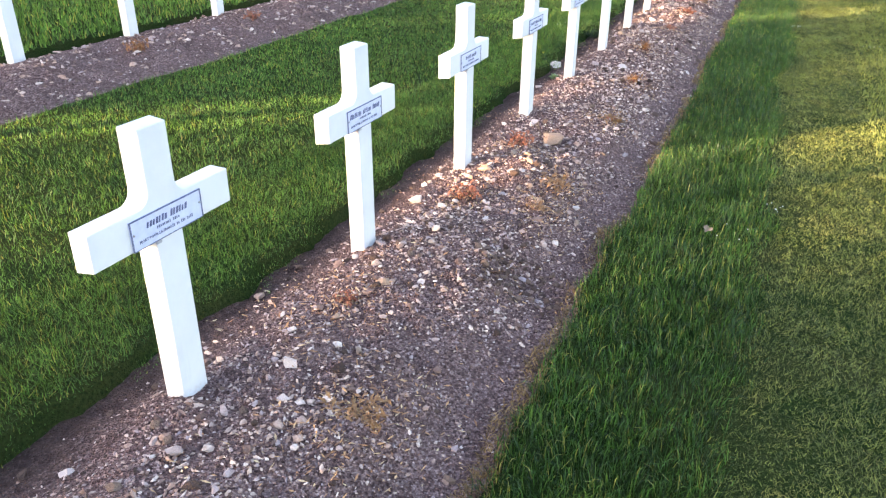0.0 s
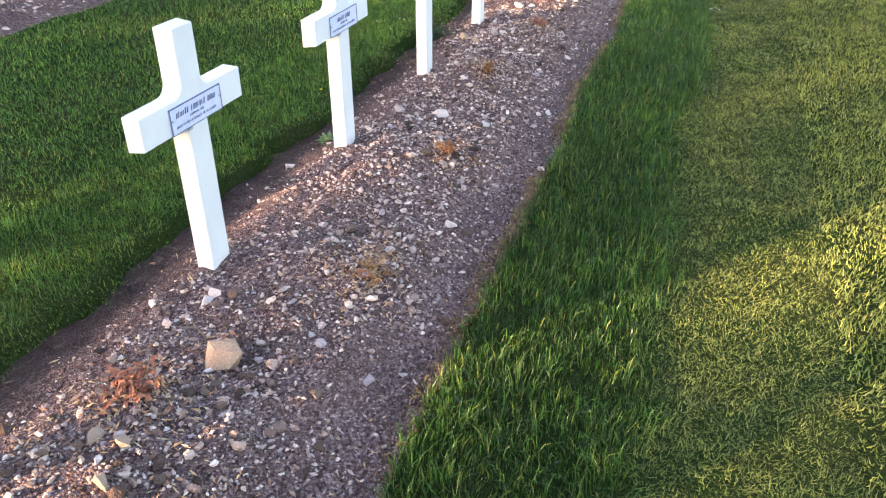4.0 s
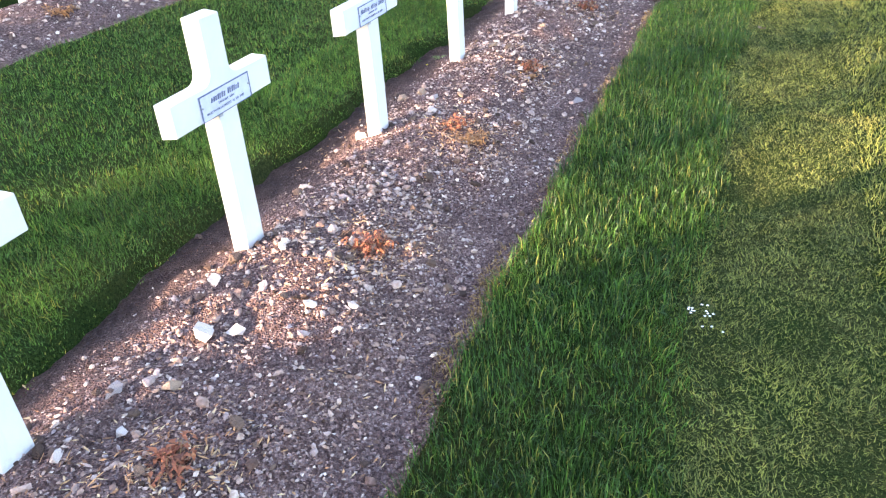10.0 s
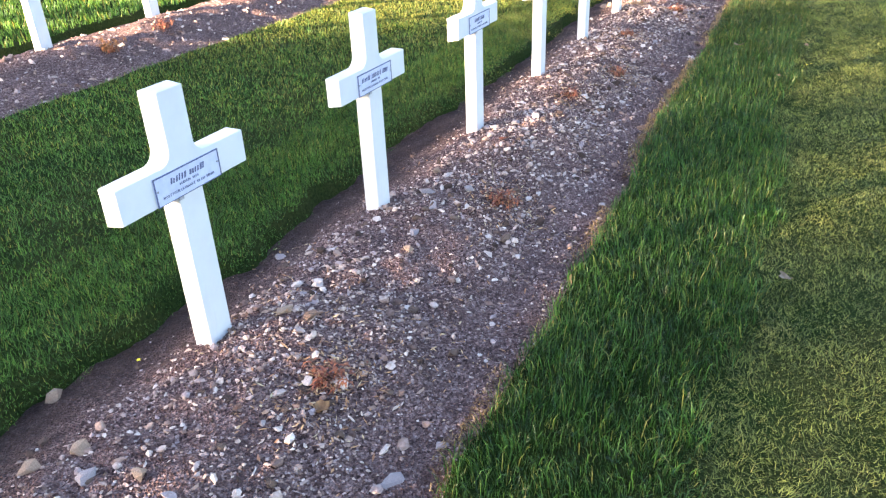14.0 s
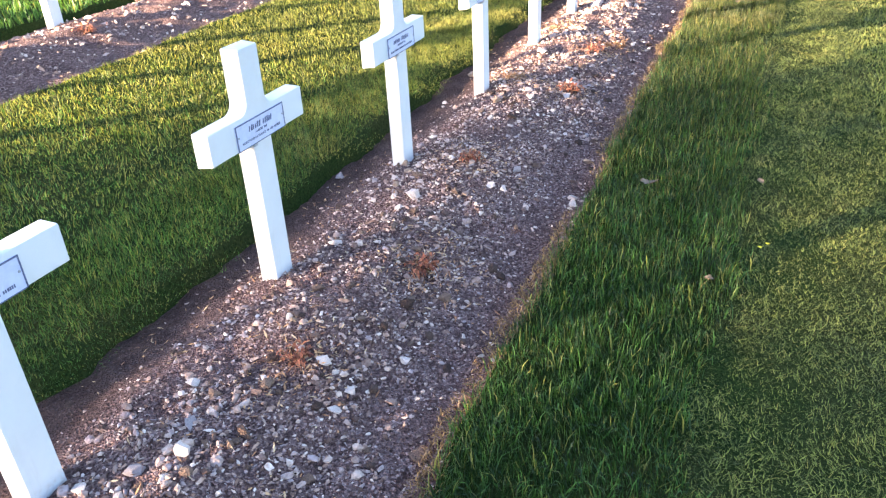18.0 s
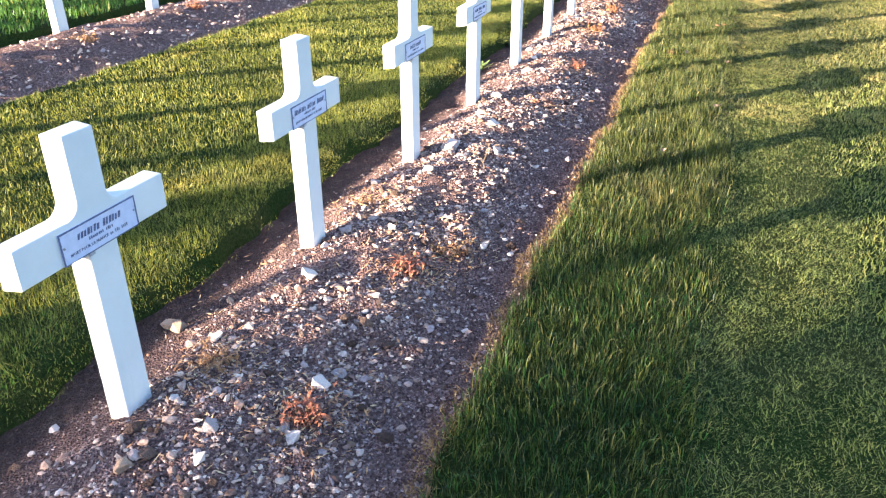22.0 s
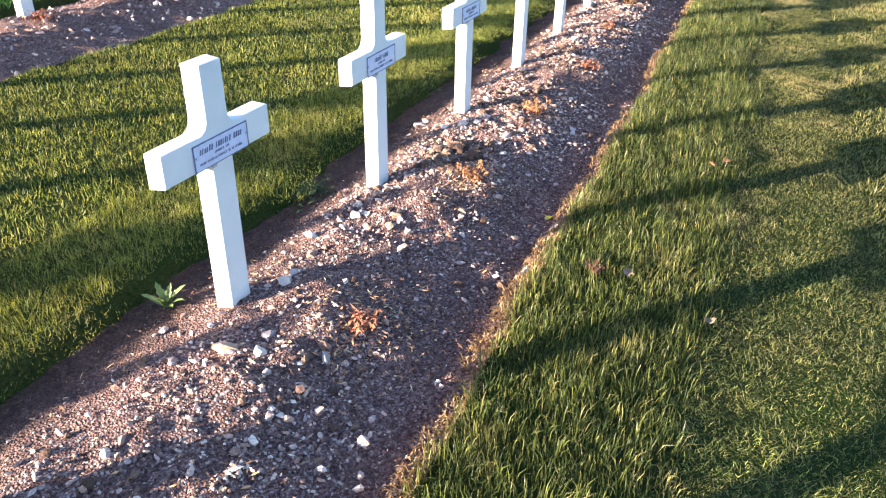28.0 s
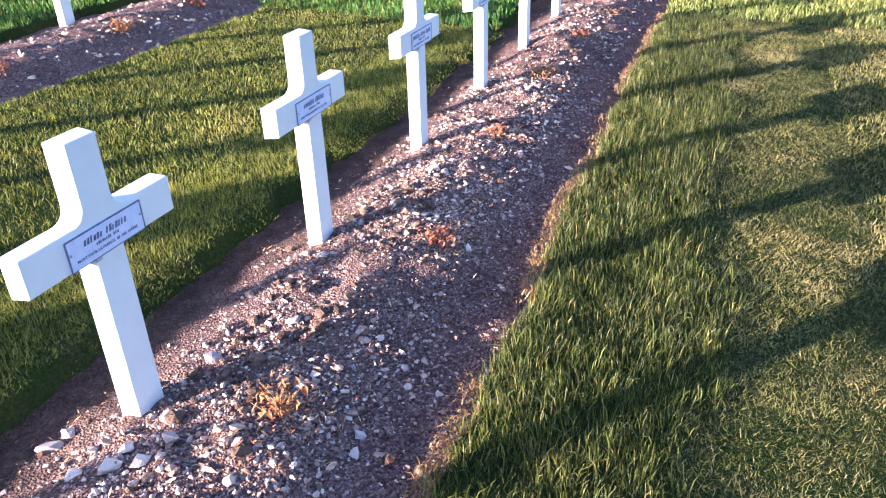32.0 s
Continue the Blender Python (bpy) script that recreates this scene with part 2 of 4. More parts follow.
PETAL_WHITE = plain("white_petal", [(0.3, (0.70, 0.70, 0.68)), (0.7, (0.82, 0.82, 0.80))], 50.0)
PETAL_YELLOW = plain("yellow_petal", [(0.3, (0.62, 0.50, 0.02)), (0.7, (0.75, 0.62, 0.04))], 50.0)
BARK = plain("bark", [(0.3, (0.06, 0.045, 0.03)), (0.7, (0.16, 0.12, 0.09))], 12.0)
CROWN_LEAF = plain("tree_leaf", [(0.3, (0.035, 0.07, 0.015)), (0.7, (0.08, 0.12, 0.03))], 3.0)

PAINT, nt, b = material("white_concrete", 0.7)
p = nt.nodes.new("ShaderNodeTexCoord").outputs["Object"]
body = ramp(nt, noise_of(nt, p, 7.0, 5.0), [(0.25, (0.52, 0.525, 0.54)), (0.6, (0.575, 0.583, 0.60))])
sep = nt.nodes.new("ShaderNodeSeparateXYZ")
nt.links.new(p, sep.inputs[0])
low = nt.nodes.new("ShaderNodeMath")          # earth splashed up the foot, in spots
low.operation = "MULTIPLY_ADD"
low.inputs[1].default_value, low.inputs[2].default_value = -9.0, 0.72
nt.links.new(sep.outputs[2], low.inputs[0])
splash = nt.nodes.new("ShaderNodeMath")
splash.operation = "MULTIPLY"
splash.use_clamp = True
nt.links.new(low.outputs[0], splash.inputs[0])
nt.links.new(ramp(nt, noise_of(nt, p, 55.0, 4.0), [(0.45, (0, 0, 0)), (0.7, (1, 1, 1))]), splash.inputs[1])
streak = node(nt, "ShaderNodeMapping", Scale=(30.0, 30.0, 2.0))
nt.links.new(p, streak.inputs["Vector"])
worn = ramp(nt, noise_of(nt, streak.outputs[0], 1.0, 3.0), [(0.62, (1, 1, 1)), (0.8, (0.90, 0.885, 0.86))])
nt.links.new(mix(nt, splash.outputs[0], mix(nt, 1.0, body, worn, "MULTIPLY"), (0.42, 0.30, 0.24)), b.inputs["Base Color"])
bump(nt, b, noise_of(nt, p, 180.0, 4.0), 0.25, 0.003)

PLATE, nt, b = material("plate_metal", 0.5)
p = nt.nodes.new("ShaderNodeTexCoord").outputs["Object"]
b.inputs["Metallic"].default_value = 0.15
nt.links.new(ramp(nt, noise_of(nt, p, 40.0, 4.0), [(0.3, (0.44, 0.48, 0.66)), (0.7, (0.54, 0.58, 0.76))]), b.inputs["Base Color"])
INK = plain("plate_ink", [(0.3, (0.05, 0.06, 0.14)), (0.7, (0.14, 0.16, 0.27))], 60.0, 0.6)
RIVET = plain("rivet_metal", [(0.3, (0.20, 0.20, 0.22)), (0.7, (0.35, 0.35, 0.38))], 60.0, 0.4)


# ---- mesh helpers ----
def part(name, bm, mat, parent=None, label=""):
    """One mesh object, under a thing or a part where one is given."""
    me = bpy.data.meshes.new(name)
    bm.to_mesh(me)
    bm.free()
    me.materials.append(mat)
    ob = new(name, me)
    ob.parent = parent
    return tagged(ob, label) if label else ob


def triangles(name, verts, tris, mats, parent=None, smooth=False, which=None):
    """One mesh object from arrays of corners and triangles."""
    me = bpy.data.meshes.new(name)
    verts, tris = np.asarray(verts, np.float32).reshape(-1, 3), np.asarray(tris, np.int32).reshape(-1, 3)
    me.vertices.add(len(verts))
    me.vertices.foreach_set("co", verts.ravel())
    me.loops.add(3 * len(tris))
    me.loops.foreach_set("vertex_index", tris.ravel())
    me.polygons.add(len(tris))
    me.polygons.foreach_set("loop_start", np.arange(0, 3 * len(tris), 3, dtype=np.int32))
    me.polygons.foreach_set("loop_total", np.full(len(tris), 3, np.int32))
    for mat in mats:
        me.materials.append(mat)
    if which is not None:
        me.polygons.foreach_set("material_index", np.asarray(which, np.int32))
    me.polygons.foreach_set("use_smooth", np.full(len(tris), smooth))
    me.update(calc_edges=True)
    ob = new(name, me)
    ob.parent = parent
    return ob


def box(bm, x0, x1, y0, y1, z0, z1):
    made = bmesh.ops.create_cube(bm, size=1)["verts"]
    for v in made:
        v.co = (x1 if v.co.x > 0 else x0, y1 if v.co.y > 0 else y0, z1 if v.co.z > 0 else z0)
    return made


rng = np.random.default_rng(7)
LATTICE = rng.random((256, 256))


def wavy(x, y, scale, shift=0):
    """Smooth noise from 0 to 1 over the plan; scale in bumps a metre."""
    u, v = np.asarray(x, float) * scale + 37.3 + shift * 11, np.asarray(y, float) * scale + 91.7 + shift * 5
    i, j = np.floor(u).astype(int), np.floor(v).astype(int)
    a, c = u - i, v - j
    a, c = a * a * (3 - 2 * a), c * c * (3 - 2 * c)
    g = lambda m, n: LATTICE[(i + m) % 256, (j + n) % 256]
    return (g(0, 0) * (1 - a) + g(1, 0) * a) * (1 - c) + (g(0, 1) * (1 - a) + g(1, 1) * a) * c


DUG = ((0.79, 2.60, 0.15, 0.065), (-0.15, 21.36, 0.10, 0.055))       # small hollows: place across and along, half width, depth


# ---- the plan: rows of crosses run along y, the ground climbs gently ahead and to the left ----
ROW_PITCH, GRAVE, FIRST = 3.704, 1.1765, 1.301
ROWS = [0.0, -ROW_PITCH, -2 * ROW_PITCH, -3 * ROW_PITCH]
ALONG = ([-150, 1.3, 4.8, 7.2, 8.4, 13.0, 15.4, 20.0, 24.8, 27.2, 60.0, 150.0], [-0.4, 0.036, 0.028, 0.042, 0.052, 0.064, 0.084, 0.108, 0.117, 0.124, 0.28, 0.6])
ACROSS = ([-150, -20, -3.7, -0.4, 0.0], [1.3, 1.15, 0.216, 0.034, 0.0])
WALKED = ([0, 4, 9, 13, 16, 21, 24, 30], [-0.065, -0.085, -0.090, -0.035, 0.003, 0.012, 0.040, 0.045])     # the lawn that is walked on, against the row


def lie(x, y):
    """The height of the lawn."""
    x = np.asarray(x, float)
    return np.interp(y, *ALONG) + np.interp(x, *ACROSS) + np.clip((x - 0.3) / 0.65, 0, 1) * np.interp(y, *WALKED) - 0.03 * np.clip(x - 1.1, 0, 3)


def right_edge(y):
    y = np.asarray(y, float)
    return 0.992 + 0.050 * (wavy(y, 0, 1.3, 1) - 0.5) + 0.045 * (wavy(y, 0, 5.0, 2) - 0.5) + 0.03 * (wavy(y, 0, 14.0, 3) - 0.5)


def left_edge(y):
    y = np.asarray(y, float)
    return -0.325 - 0.0045 * np.clip(y, 0, 24) + 0.10 * (wavy(y, 9, 1.1, 4) - 0.5) + 0.11 * (wavy(y, 9, 4.0, 5) - 0.5) + 0.06 * (wavy(y, 9, 12.0, 6) - 0.5)


MOUND = ([-0.6, -0.4, -0.22, 0.0, 0.2, 0.37, 0.54, 0.70, 0.85, 1.02, 1.2], [-0.078, -0.074, -0.046, 0.022, 0.044, 0.042, 0.022, -0.012, -0.040, -0.066, -0.09])
HEAPED = ([0, 3.4, 8, 11, 13, 17, 18.8, 20.3, 22.5, 25.5, 30], [0.0, -0.015, -0.030, 0.0, 0.005, 0.015, -0.015, 0.0, 0.01, 0.025, 0.02])      # graves are heaped more or less


def bed_height(x, y, row=0.0):
    """The heaped earth of a bed: a low ridge of graves, sunk to the turf's cut edge at both sides."""
    u = x - row
    ridge = np.interp(u, *MOUND)
    heap = 0.5 + 0.5 * np.cos(2 * math.pi * (y - FIRST) / GRAVE)
    lump = np.clip(1 - np.abs(u - 0.36) / 0.44, 0, 1)
    rough = 0.040 * (wavy(u, y, 2.6, 7) - 0.5) + 0.036 * (wavy(u, y, 7.0, 8) - 0.5) + 0.024 * (wavy(u, y, 19.0, 9) - 0.5) + 0.016 * (wavy(u, y, 42.0, 10) - 0.5)
    dug = sum(deep * np.exp(-((u - at) / wide) ** 2 - ((y - along) / (0.87 * wide)) ** 2) for at, along, wide, deep in DUG)
    z = lie(row, y) + ridge - 0.03 * u + lump * (0.028 * heap + np.interp(y, *HEAPED)) + rough * np.clip(0.6 + lump, 0, 1) - (dug if row == 0.0 else 0)
    turf = lie(x, y) - 0.035 if row == 0.0 else z       # never above the turf where it meets it
    return z - np.clip((u - 0.66) / 0.28, 0, 1) * np.maximum(z - turf, 0)


# ---- the lawn: one sheet, with the beds cut into it ----
def build_ground():
    ys = np.unique(np.concatenate([np.linspace(-150, -4, 12), np.arange(-4, 36, 0.09), np.arange(36, 60, 0.5), np.linspace(60, 150, 8)]))
    columns, drop, edge = [], [], []

    def column(xs, d, e=False):
        columns.append(np.broadcast_to(np.asarray(xs, float), ys.shape))
        drop.append(d)
        edge.append(e)
    for x in np.linspace(-150, -14, 10):
        column(x, 0)
    for n, row in enumerate(sorted(ROWS)):
        le, re = row + left_edge(ys + row), row + right_edge(ys + row)
        column(le - 0.04, 0)
        column(le, 0.0)
        column(le + 0.04, 0.15)
        column(re - 0.045, 0.15, True)
        column(re, 0.0)
        column(re + 0.04, 0)
        stop = row + ROW_PITCH - 0.55 if row < 0 else 5.0
        for x in np.arange(row + 1.25, stop, 0.16 if row > -4 else 0.3):
            column(x, 0)
    for x in np.linspace(5.5, 150, 10):
        column(x, 0)
    x = np.stack(columns)
    y = np.broadcast_to(ys, x.shape)
    z = lie(x, y) - 0.014 + 0.008 * (wavy(x, y, 3.0, 11) - 0.5) - np.array(drop)[:, None]
    n, k = x.shape
    a = (np.arange(n - 1)[:, None] * k + np.arange(k - 1)).ravel()
    tris = np.concatenate([np.stack([a, a + k, a + k + 1], 1), np.stack([a, a + k + 1, a + 1], 1)])
    which = np.tile(np.repeat(np.array(edge[:-1], int), k - 1), 2)
    ob = triangles("ground", np.stack([x, y, z], -1), tris, [TURF, EDGE], smooth=True, which=which)
    tagged(ob, "mown cemetery lawn on a gentle slope, cut by gravel beds", "ground", kind="structure")


build_ground()


def build_bed(row, step, y0, y1, name, mat):
    us, ys = np.arange(-0.45, 1.14, step), np.arange(y0, y1, step)
    t = np.linspace(0, 1, len(us))[:, None]
    x = row + (left_edge(ys + row) - 0.03) * (1 - t) + (right_edge(ys + row) + 0.03) * t
    y = np.broadcast_to(ys, x.shape)
    z = bed_height(x, y, row)
    n, k = x.shape
    a = (np.arange(n - 1)[:, None] * k + np.arange(k - 1)).ravel()
    tris = np.concatenate([np.stack([a, a + k, a + k + 1], 1), np.stack([a, a + k + 1, a + 1], 1)])
    ob = triangles(name, np.stack([x, y, z], -1), tris, [mat], smooth=True)
    return tagged(ob, "long bed of heaped stony brown earth between lawns", "bed", kind="structure")


BED = build_bed(ROWS[0], 0.031, -6, 36, "bed_1", SOIL)
FAR_BEDS = [build_bed(row, 0.07, -6, 44, f"bed_{n}", FAR_SOIL) for n, row in enumerate(ROWS[1:], 2)]


# ---- grass ----
def blades(name, label, mat, density, x0, x1, y0, y1, tall, width, bend, keep=None, joints=True, low=None):
    """Blades sown over a stretch of the plan; x0 and x1 may be functions of y."""
    lo, hi = (f if callable(f) else (lambda y, f=f: np.full_like(y, f)) for f in (x0, x1))
    wide = max(float(np.mean(hi(np.linspace(y0, y1, 50)) - lo(np.linspace(y0, y1, 50)))), 0.05)
    n = int(density * wide * (y1 - y0))
    y = rng.uniform(y0, y1, n)
    x = lo(y) + (hi(y) - lo(y)) * rng.random(n)
    if keep is not None:
        some = rng.random(n) < keep(x, y)
        x, y = x[some], y[some]
        n = len(x)
    tuft = 0.55 + 0.5 * wavy(x, y, 6.0, 12) + 0.45 * wavy(x, y, 17.0, 19)
    h = rng.uniform(*tall, n) * tuft
    if low is not None:
        h = h * low(x, y)
    w = rng.uniform(*width, n)
    lean = bend[0] + (bend[1] - bend[0]) * rng.random(n) ** 1.3
    comb = wavy(x, y, 9.0, 13) * 11.0 + wavy(x, y, 1.6, 18) * 6.0 + rng.normal(0, 0.6, n)
    turn = np.where(rng.random(n) < 0.45, comb, rng.uniform(0, 2 * math.pi, n))
    face = turn + rng.normal(0, 0.9, n)             # blades are twisted, so that some show their flat and some their edge
    dx, dy = np.cos(turn), np.sin(turn)
    side = np.stack([-np.sin(face) * w / 2, np.cos(face) * w / 2, 0 * x], 1)
    foot = np.stack([x, y, lie(x, y) - 0.015], 1)
    rise = np.cos(np.clip(lean, 0, 1.35))
    tip = foot + np.stack([dx * h * np.sin(lean), dy * h * np.sin(lean), h * rise], 1)
    if joints:
        mid = foot + np.stack([dx * h * np.sin(lean) * 0.3, dy * h * np.sin(lean) * 0.3, h * (0.35 + 0.25 * rise)], 1)
        v = np.stack([foot - side, foot + side, mid - side * 0.8, mid + side * 0.8, tip], 1)
        base = 5 * np.arange(n)[:, None]
        tris = np.concatenate([base + [0, 1, 3], base + [0, 3, 2], base + [2, 3, 4]], 1)
    else:
        v = np.stack([foot - side, foot + side, tip], 1)
        tris = 3 * np.arange(n)[:, None] + [0, 1, 2]
    ob = triangles(name, v, tris, [mat])
    return tagged(ob, label, "grass", kind="stuff")


MOW = 1.62
near_mow = lambda x, y: np.clip(1.0 - (x - MOW + 0.03 - 0.16 * (wavy(x, y, 2.2, 14) - 0.5) - 0.07 * (wavy(x, y, 9.0, 15) - 0.5)) / 0.11, 0.0, 1)
# Share of the shade-toned strip: full early on, gone where the sun takes over.
shaded_along = lambda y: np.clip((20.5 - y) / 5.5, 0, 1)
STRIP = (("long dark green grass along the edge of a bed, shade in its tone", GRASS_LONG_SHADED, -0.1, 20.5, shaded_along, (0.0028, 0.0048)), ("long olive green grass along the edge of a bed, sun in its tone", GRASS_LONG_SUNLIT, 15, 31, lambda y: 1 - shaded_along(y), (0.0024, 0.0042)))
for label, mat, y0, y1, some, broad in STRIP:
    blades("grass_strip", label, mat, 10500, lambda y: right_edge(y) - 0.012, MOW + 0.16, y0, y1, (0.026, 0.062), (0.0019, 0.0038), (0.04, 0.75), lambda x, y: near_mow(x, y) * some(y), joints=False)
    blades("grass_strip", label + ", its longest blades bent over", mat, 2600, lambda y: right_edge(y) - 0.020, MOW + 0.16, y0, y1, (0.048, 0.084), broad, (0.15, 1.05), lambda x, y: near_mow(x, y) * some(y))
# Share of the sun-toned mown grass, rising past the tree shade.
worn = lambda y: np.clip((y - 20.0) / 4.5, 0, 1)
MOWN = (("short mown yellowish green lawn grass", GRASS_MOWN, 0.8, 24.5, lambda y: 1 - worn(y)), ("short olive lawn grass with straw in it, toned down for the sun", GRASS_MOWN_SUNLIT, 20.0, 31.5, worn))
for label, mat, y0, y1, some in MOWN:
    blades("mown_lawn", label, mat, 18000, MOW - 0.12, 2.30, y0, y1, (0.012, 0.032), (0.0018, 0.0033), (0.55, 1.45), lambda x, y: (1.0 - 0.75 * near_mow(x, y)) * some(y), joints=False)
    blades("mown_lawn", label, mat, 7000, 2.30, 3.7, max(y0, 3), y1 + 5 * (y1 > 25), (0.020, 0.042), (0.0044, 0.0074), (0.25, 1.35), lambda x, y: some(y), joints=False)
    blades("mown_lawn", label, mat, 3200, 3.7, 5.0, max(y0, 3), y1 + 5 * (y1 > 25), (0.025, 0.050), (0.007, 0.011), (0.25, 1.35), lambda x, y: some(y), joints=False)
thin_edge = lambda x, y: np.where(x < left_edge(y), np.clip(0.35 + (left_edge(y) - x) * 9, 0, 1), 0.5 * np.clip(3 * wavy(x, y, 3.0, 17) - 0.9, 0, 1))
taper = lambda x, y: np.clip(0.55 + (left_edge(y) - x) * 3.5, 0.35, 1.0)      # shorter where it runs out on the bare earth
# Share of the green left lawn: full in the early tree shade, then fading.
shaded_left = lambda x, y: np.clip((19.0 + 0.5 * x - y) / 5.0, 0, 1)
blades("lawn_edge", "green grass standing along a bed of crosses", GRASS_LEFT, 14500, -0.95, lambda y: left_edge(y) + 0.11, 0.3, 19, (0.024, 0.056), (0.0016, 0.0031), (0.10, 1.25),
       lambda x, y: thin_edge(x, y) * shaded_left(x, y), joints=False, low=taper)
blades("lawn_edge", "olive grass standing along a bed of crosses, sun in its tone", GRASS_LEFT_SUNLIT, 14500, -0.95, lambda y: left_edge(y) + 0.11, 12, 30, (0.024, 0.056), (0.0016, 0.0031), (0.10, 1.25),
       lambda x, y: thin_edge(x, y) * (1 - shaded_left(x, y)), joints=False, low=taper)
far_side = lambda y: -ROW_PITCH + right_edge(y - ROW_PITCH)
blades("lawn", "green lawn grass between two rows of crosses", GRASS_LEFT, 5200, far_side, -0.95, 1.2, 19, (0.020, 0.044), (0.0030, 0.0054), (0.1, 1.25), shaded_left, joints=False)
blades("lawn", "olive lawn grass between two rows of crosses, sun in its tone", GRASS_LEFT_SUNLIT, 5000, far_side, -0.95, 12, 32, (0.020, 0.044), (0.0030, 0.0054), (0.1, 1.25), lambda x, y: 1 - shaded_left(x, y), joints=False)
blades("lawn", "green lawn grass behind a row of crosses", GRASS_LEFT, 1200, lambda y: -2 * ROW_PITCH + right_edge(y - 2 * ROW_PITCH), lambda y: -ROW_PITCH + left_edge(y - ROW_PITCH), 3, 38, (0.04, 0.08), (0.010, 0.016), (0.05, 0.6), joints=False)
blades("lawn", "green lawn grass far off between crosses", GRASS_LEFT, 700, lambda y: -3 * ROW_PITCH + right_edge(y - 3 * ROW_PITCH), lambda y: -2 * ROW_PITCH + left_edge(y - 2 * ROW_PITCH), 6, 40, (0.04, 0.08), (0.014, 0.022), (0.05, 0.6), joints=False)
blades("lawn", "green lawn grass at the far end of the walk", GRASS_LEFT, 1100, -2.9, lambda y: left_edge(y), 30, 44, (0.04, 0.08), (0.012, 0.018), (0.05, 0.6), joints=False)
blades("mown_lawn", "mown lawn grass at the far end of the walk", GRASS_MOWN, 1500, lambda y: right_edge(y), 5.0, 31, 46, (0.04, 0.07), (0.010, 0.016), (0.05, 0.6), joints=False)
blades("dry_grass_edge", "dry straw-coloured grass matted over the cut turf edge", GRASS_DRY, 17000, lambda y: right_edge(y) - 0.070, lambda y: right_edge(y) + 0.014, 0.2, 31, (0.014, 0.040), (0.0024, 0.0050), (1.05, 1.5), lambda x, y: np.clip(2.2 * wavy(x, y, 2.2, 15) - 0.55, 0, 0.9))


# ---- crosses ----
FRONT, BACK, FILLET = 0.038, -0.027, 0.045
FACE = (0.0543, 0.280, 0.600, 0.710, 0.929)         # half width, half span, arms from and to, top; the mould's sides slope a little
REAR = (0.0630, 0.280, 0.591, 0.712, 0.933)
HALF, ARM_LOW = FACE[0], FACE[2]


def cross_outline(half, arm, low, high, top):
    side = [(half, -0.25), (half, low), (arm, low), (arm, high)]
    side += [(half + FILLET * (1 - math.sin(a)), high + FILLET * (1 - math.cos(a))) for a in np.linspace(0, math.pi / 2, 9)]
    side += [(half, top)]
    return side + [(-y, z) for y, z in reversed(side)]


def cross_body():
    """The cast cross: square-edged, with a hollow curve where the head meets the arms."""
    bm = bmesh.new()
    front = [bm.verts.new((FRONT, y, z)) for y, z in cross_outline(*FACE)]
    rear = [bm.verts.new((BACK, y, z)) for y, z in cross_outline(*REAR)]
    bm.faces.new(front)
    bm.faces.new(rear[::-1])
    for k in range(len(front)):
        m = (k + 1) % len(front)
        bm.faces.new((front[k], rear[k], rear[m], front[m]))
    bmesh.ops.recalc_face_normals(bm, faces=bm.faces)
    sharp = [e for e in bm.edges if len(e.link_faces) == 2 and e.calc_face_angle(0) > 0.5]
    bmesh.ops.bevel(bm, geom=sharp, offset=0.0045, segments=2, affect="EDGES", profile=0.6)
    for f in bm.faces:
        f.smooth = False
    return bm


PLATE_X = FRONT + 0.0045


def plate_body():
    bm = bmesh.new()
    box(bm, FRONT - 0.001, PLATE_X, -0.143, 0.143, ARM_LOW + 0.001, ARM_LOW + 0.092)
    bmesh.ops.bevel(bm, geom=bm.edges[:], offset=0.001, segments=1, affect="EDGES")
    return bm


def plate_border():
    bm = bmesh.new()
    y, z0, z1, w = 0.1435, ARM_LOW + 0.0005, ARM_LOW + 0.0925, 0.0042
    for a in ((-y, y, z1 - w, z1), (-y, y, z0, z0 + w * 0.6), (-y, -y + w, z0, z1), (y - w, y, z0, z1)):
        box(bm, PLATE_X - 0.001, PLATE_X + 0.0012, *a)
    return bm


def plate_words(seed):
    """Worn lettering: a slanted name and a short line as plain bars, then the words that all plates bear, and a date in bars."""
    pick = random.Random(seed)
    bm = bmesh.new()

    def bars(z, tall, words, stroke, room, start=None, slant=0.0):
        count = sum(words) + sum(1 for w in words if w) - 1
        stroke = min(stroke, room / count)
        y = -count * stroke / 2 if start is None else start
        for w in words:
            for _ in range(w):
                h = tall * pick.uniform(0.7, 1.0)
                made = box(bm, PLATE_X - 0.0005, PLATE_X + 0.0010, y + stroke * 0.08, y + stroke * pick.uniform(0.45, 0.82), ARM_LOW + z - tall / 2, ARM_LOW + z - tall / 2 + h)
                for v in made:
                    v.co.y += slant * (v.co.z - ARM_LOW - z)
                y += stroke
            y += stroke if w else 0
    bars(0.064, 0.021, (pick.randint(6, 8), pick.randint(5, 7), pick.choice((0, 4, 5, 6))), 0.0118, 0.244, slant=0.25)
    bars(0.042, 0.009, (pick.randint(5, 8), pick.randint(3, 4)), 0.0072, 0.2)
    bars(0.023, 0.010, (2, pick.randint(2, 3), pick.randint(4, 6)), 0.0064, 0.088, 0.030)
    return bm


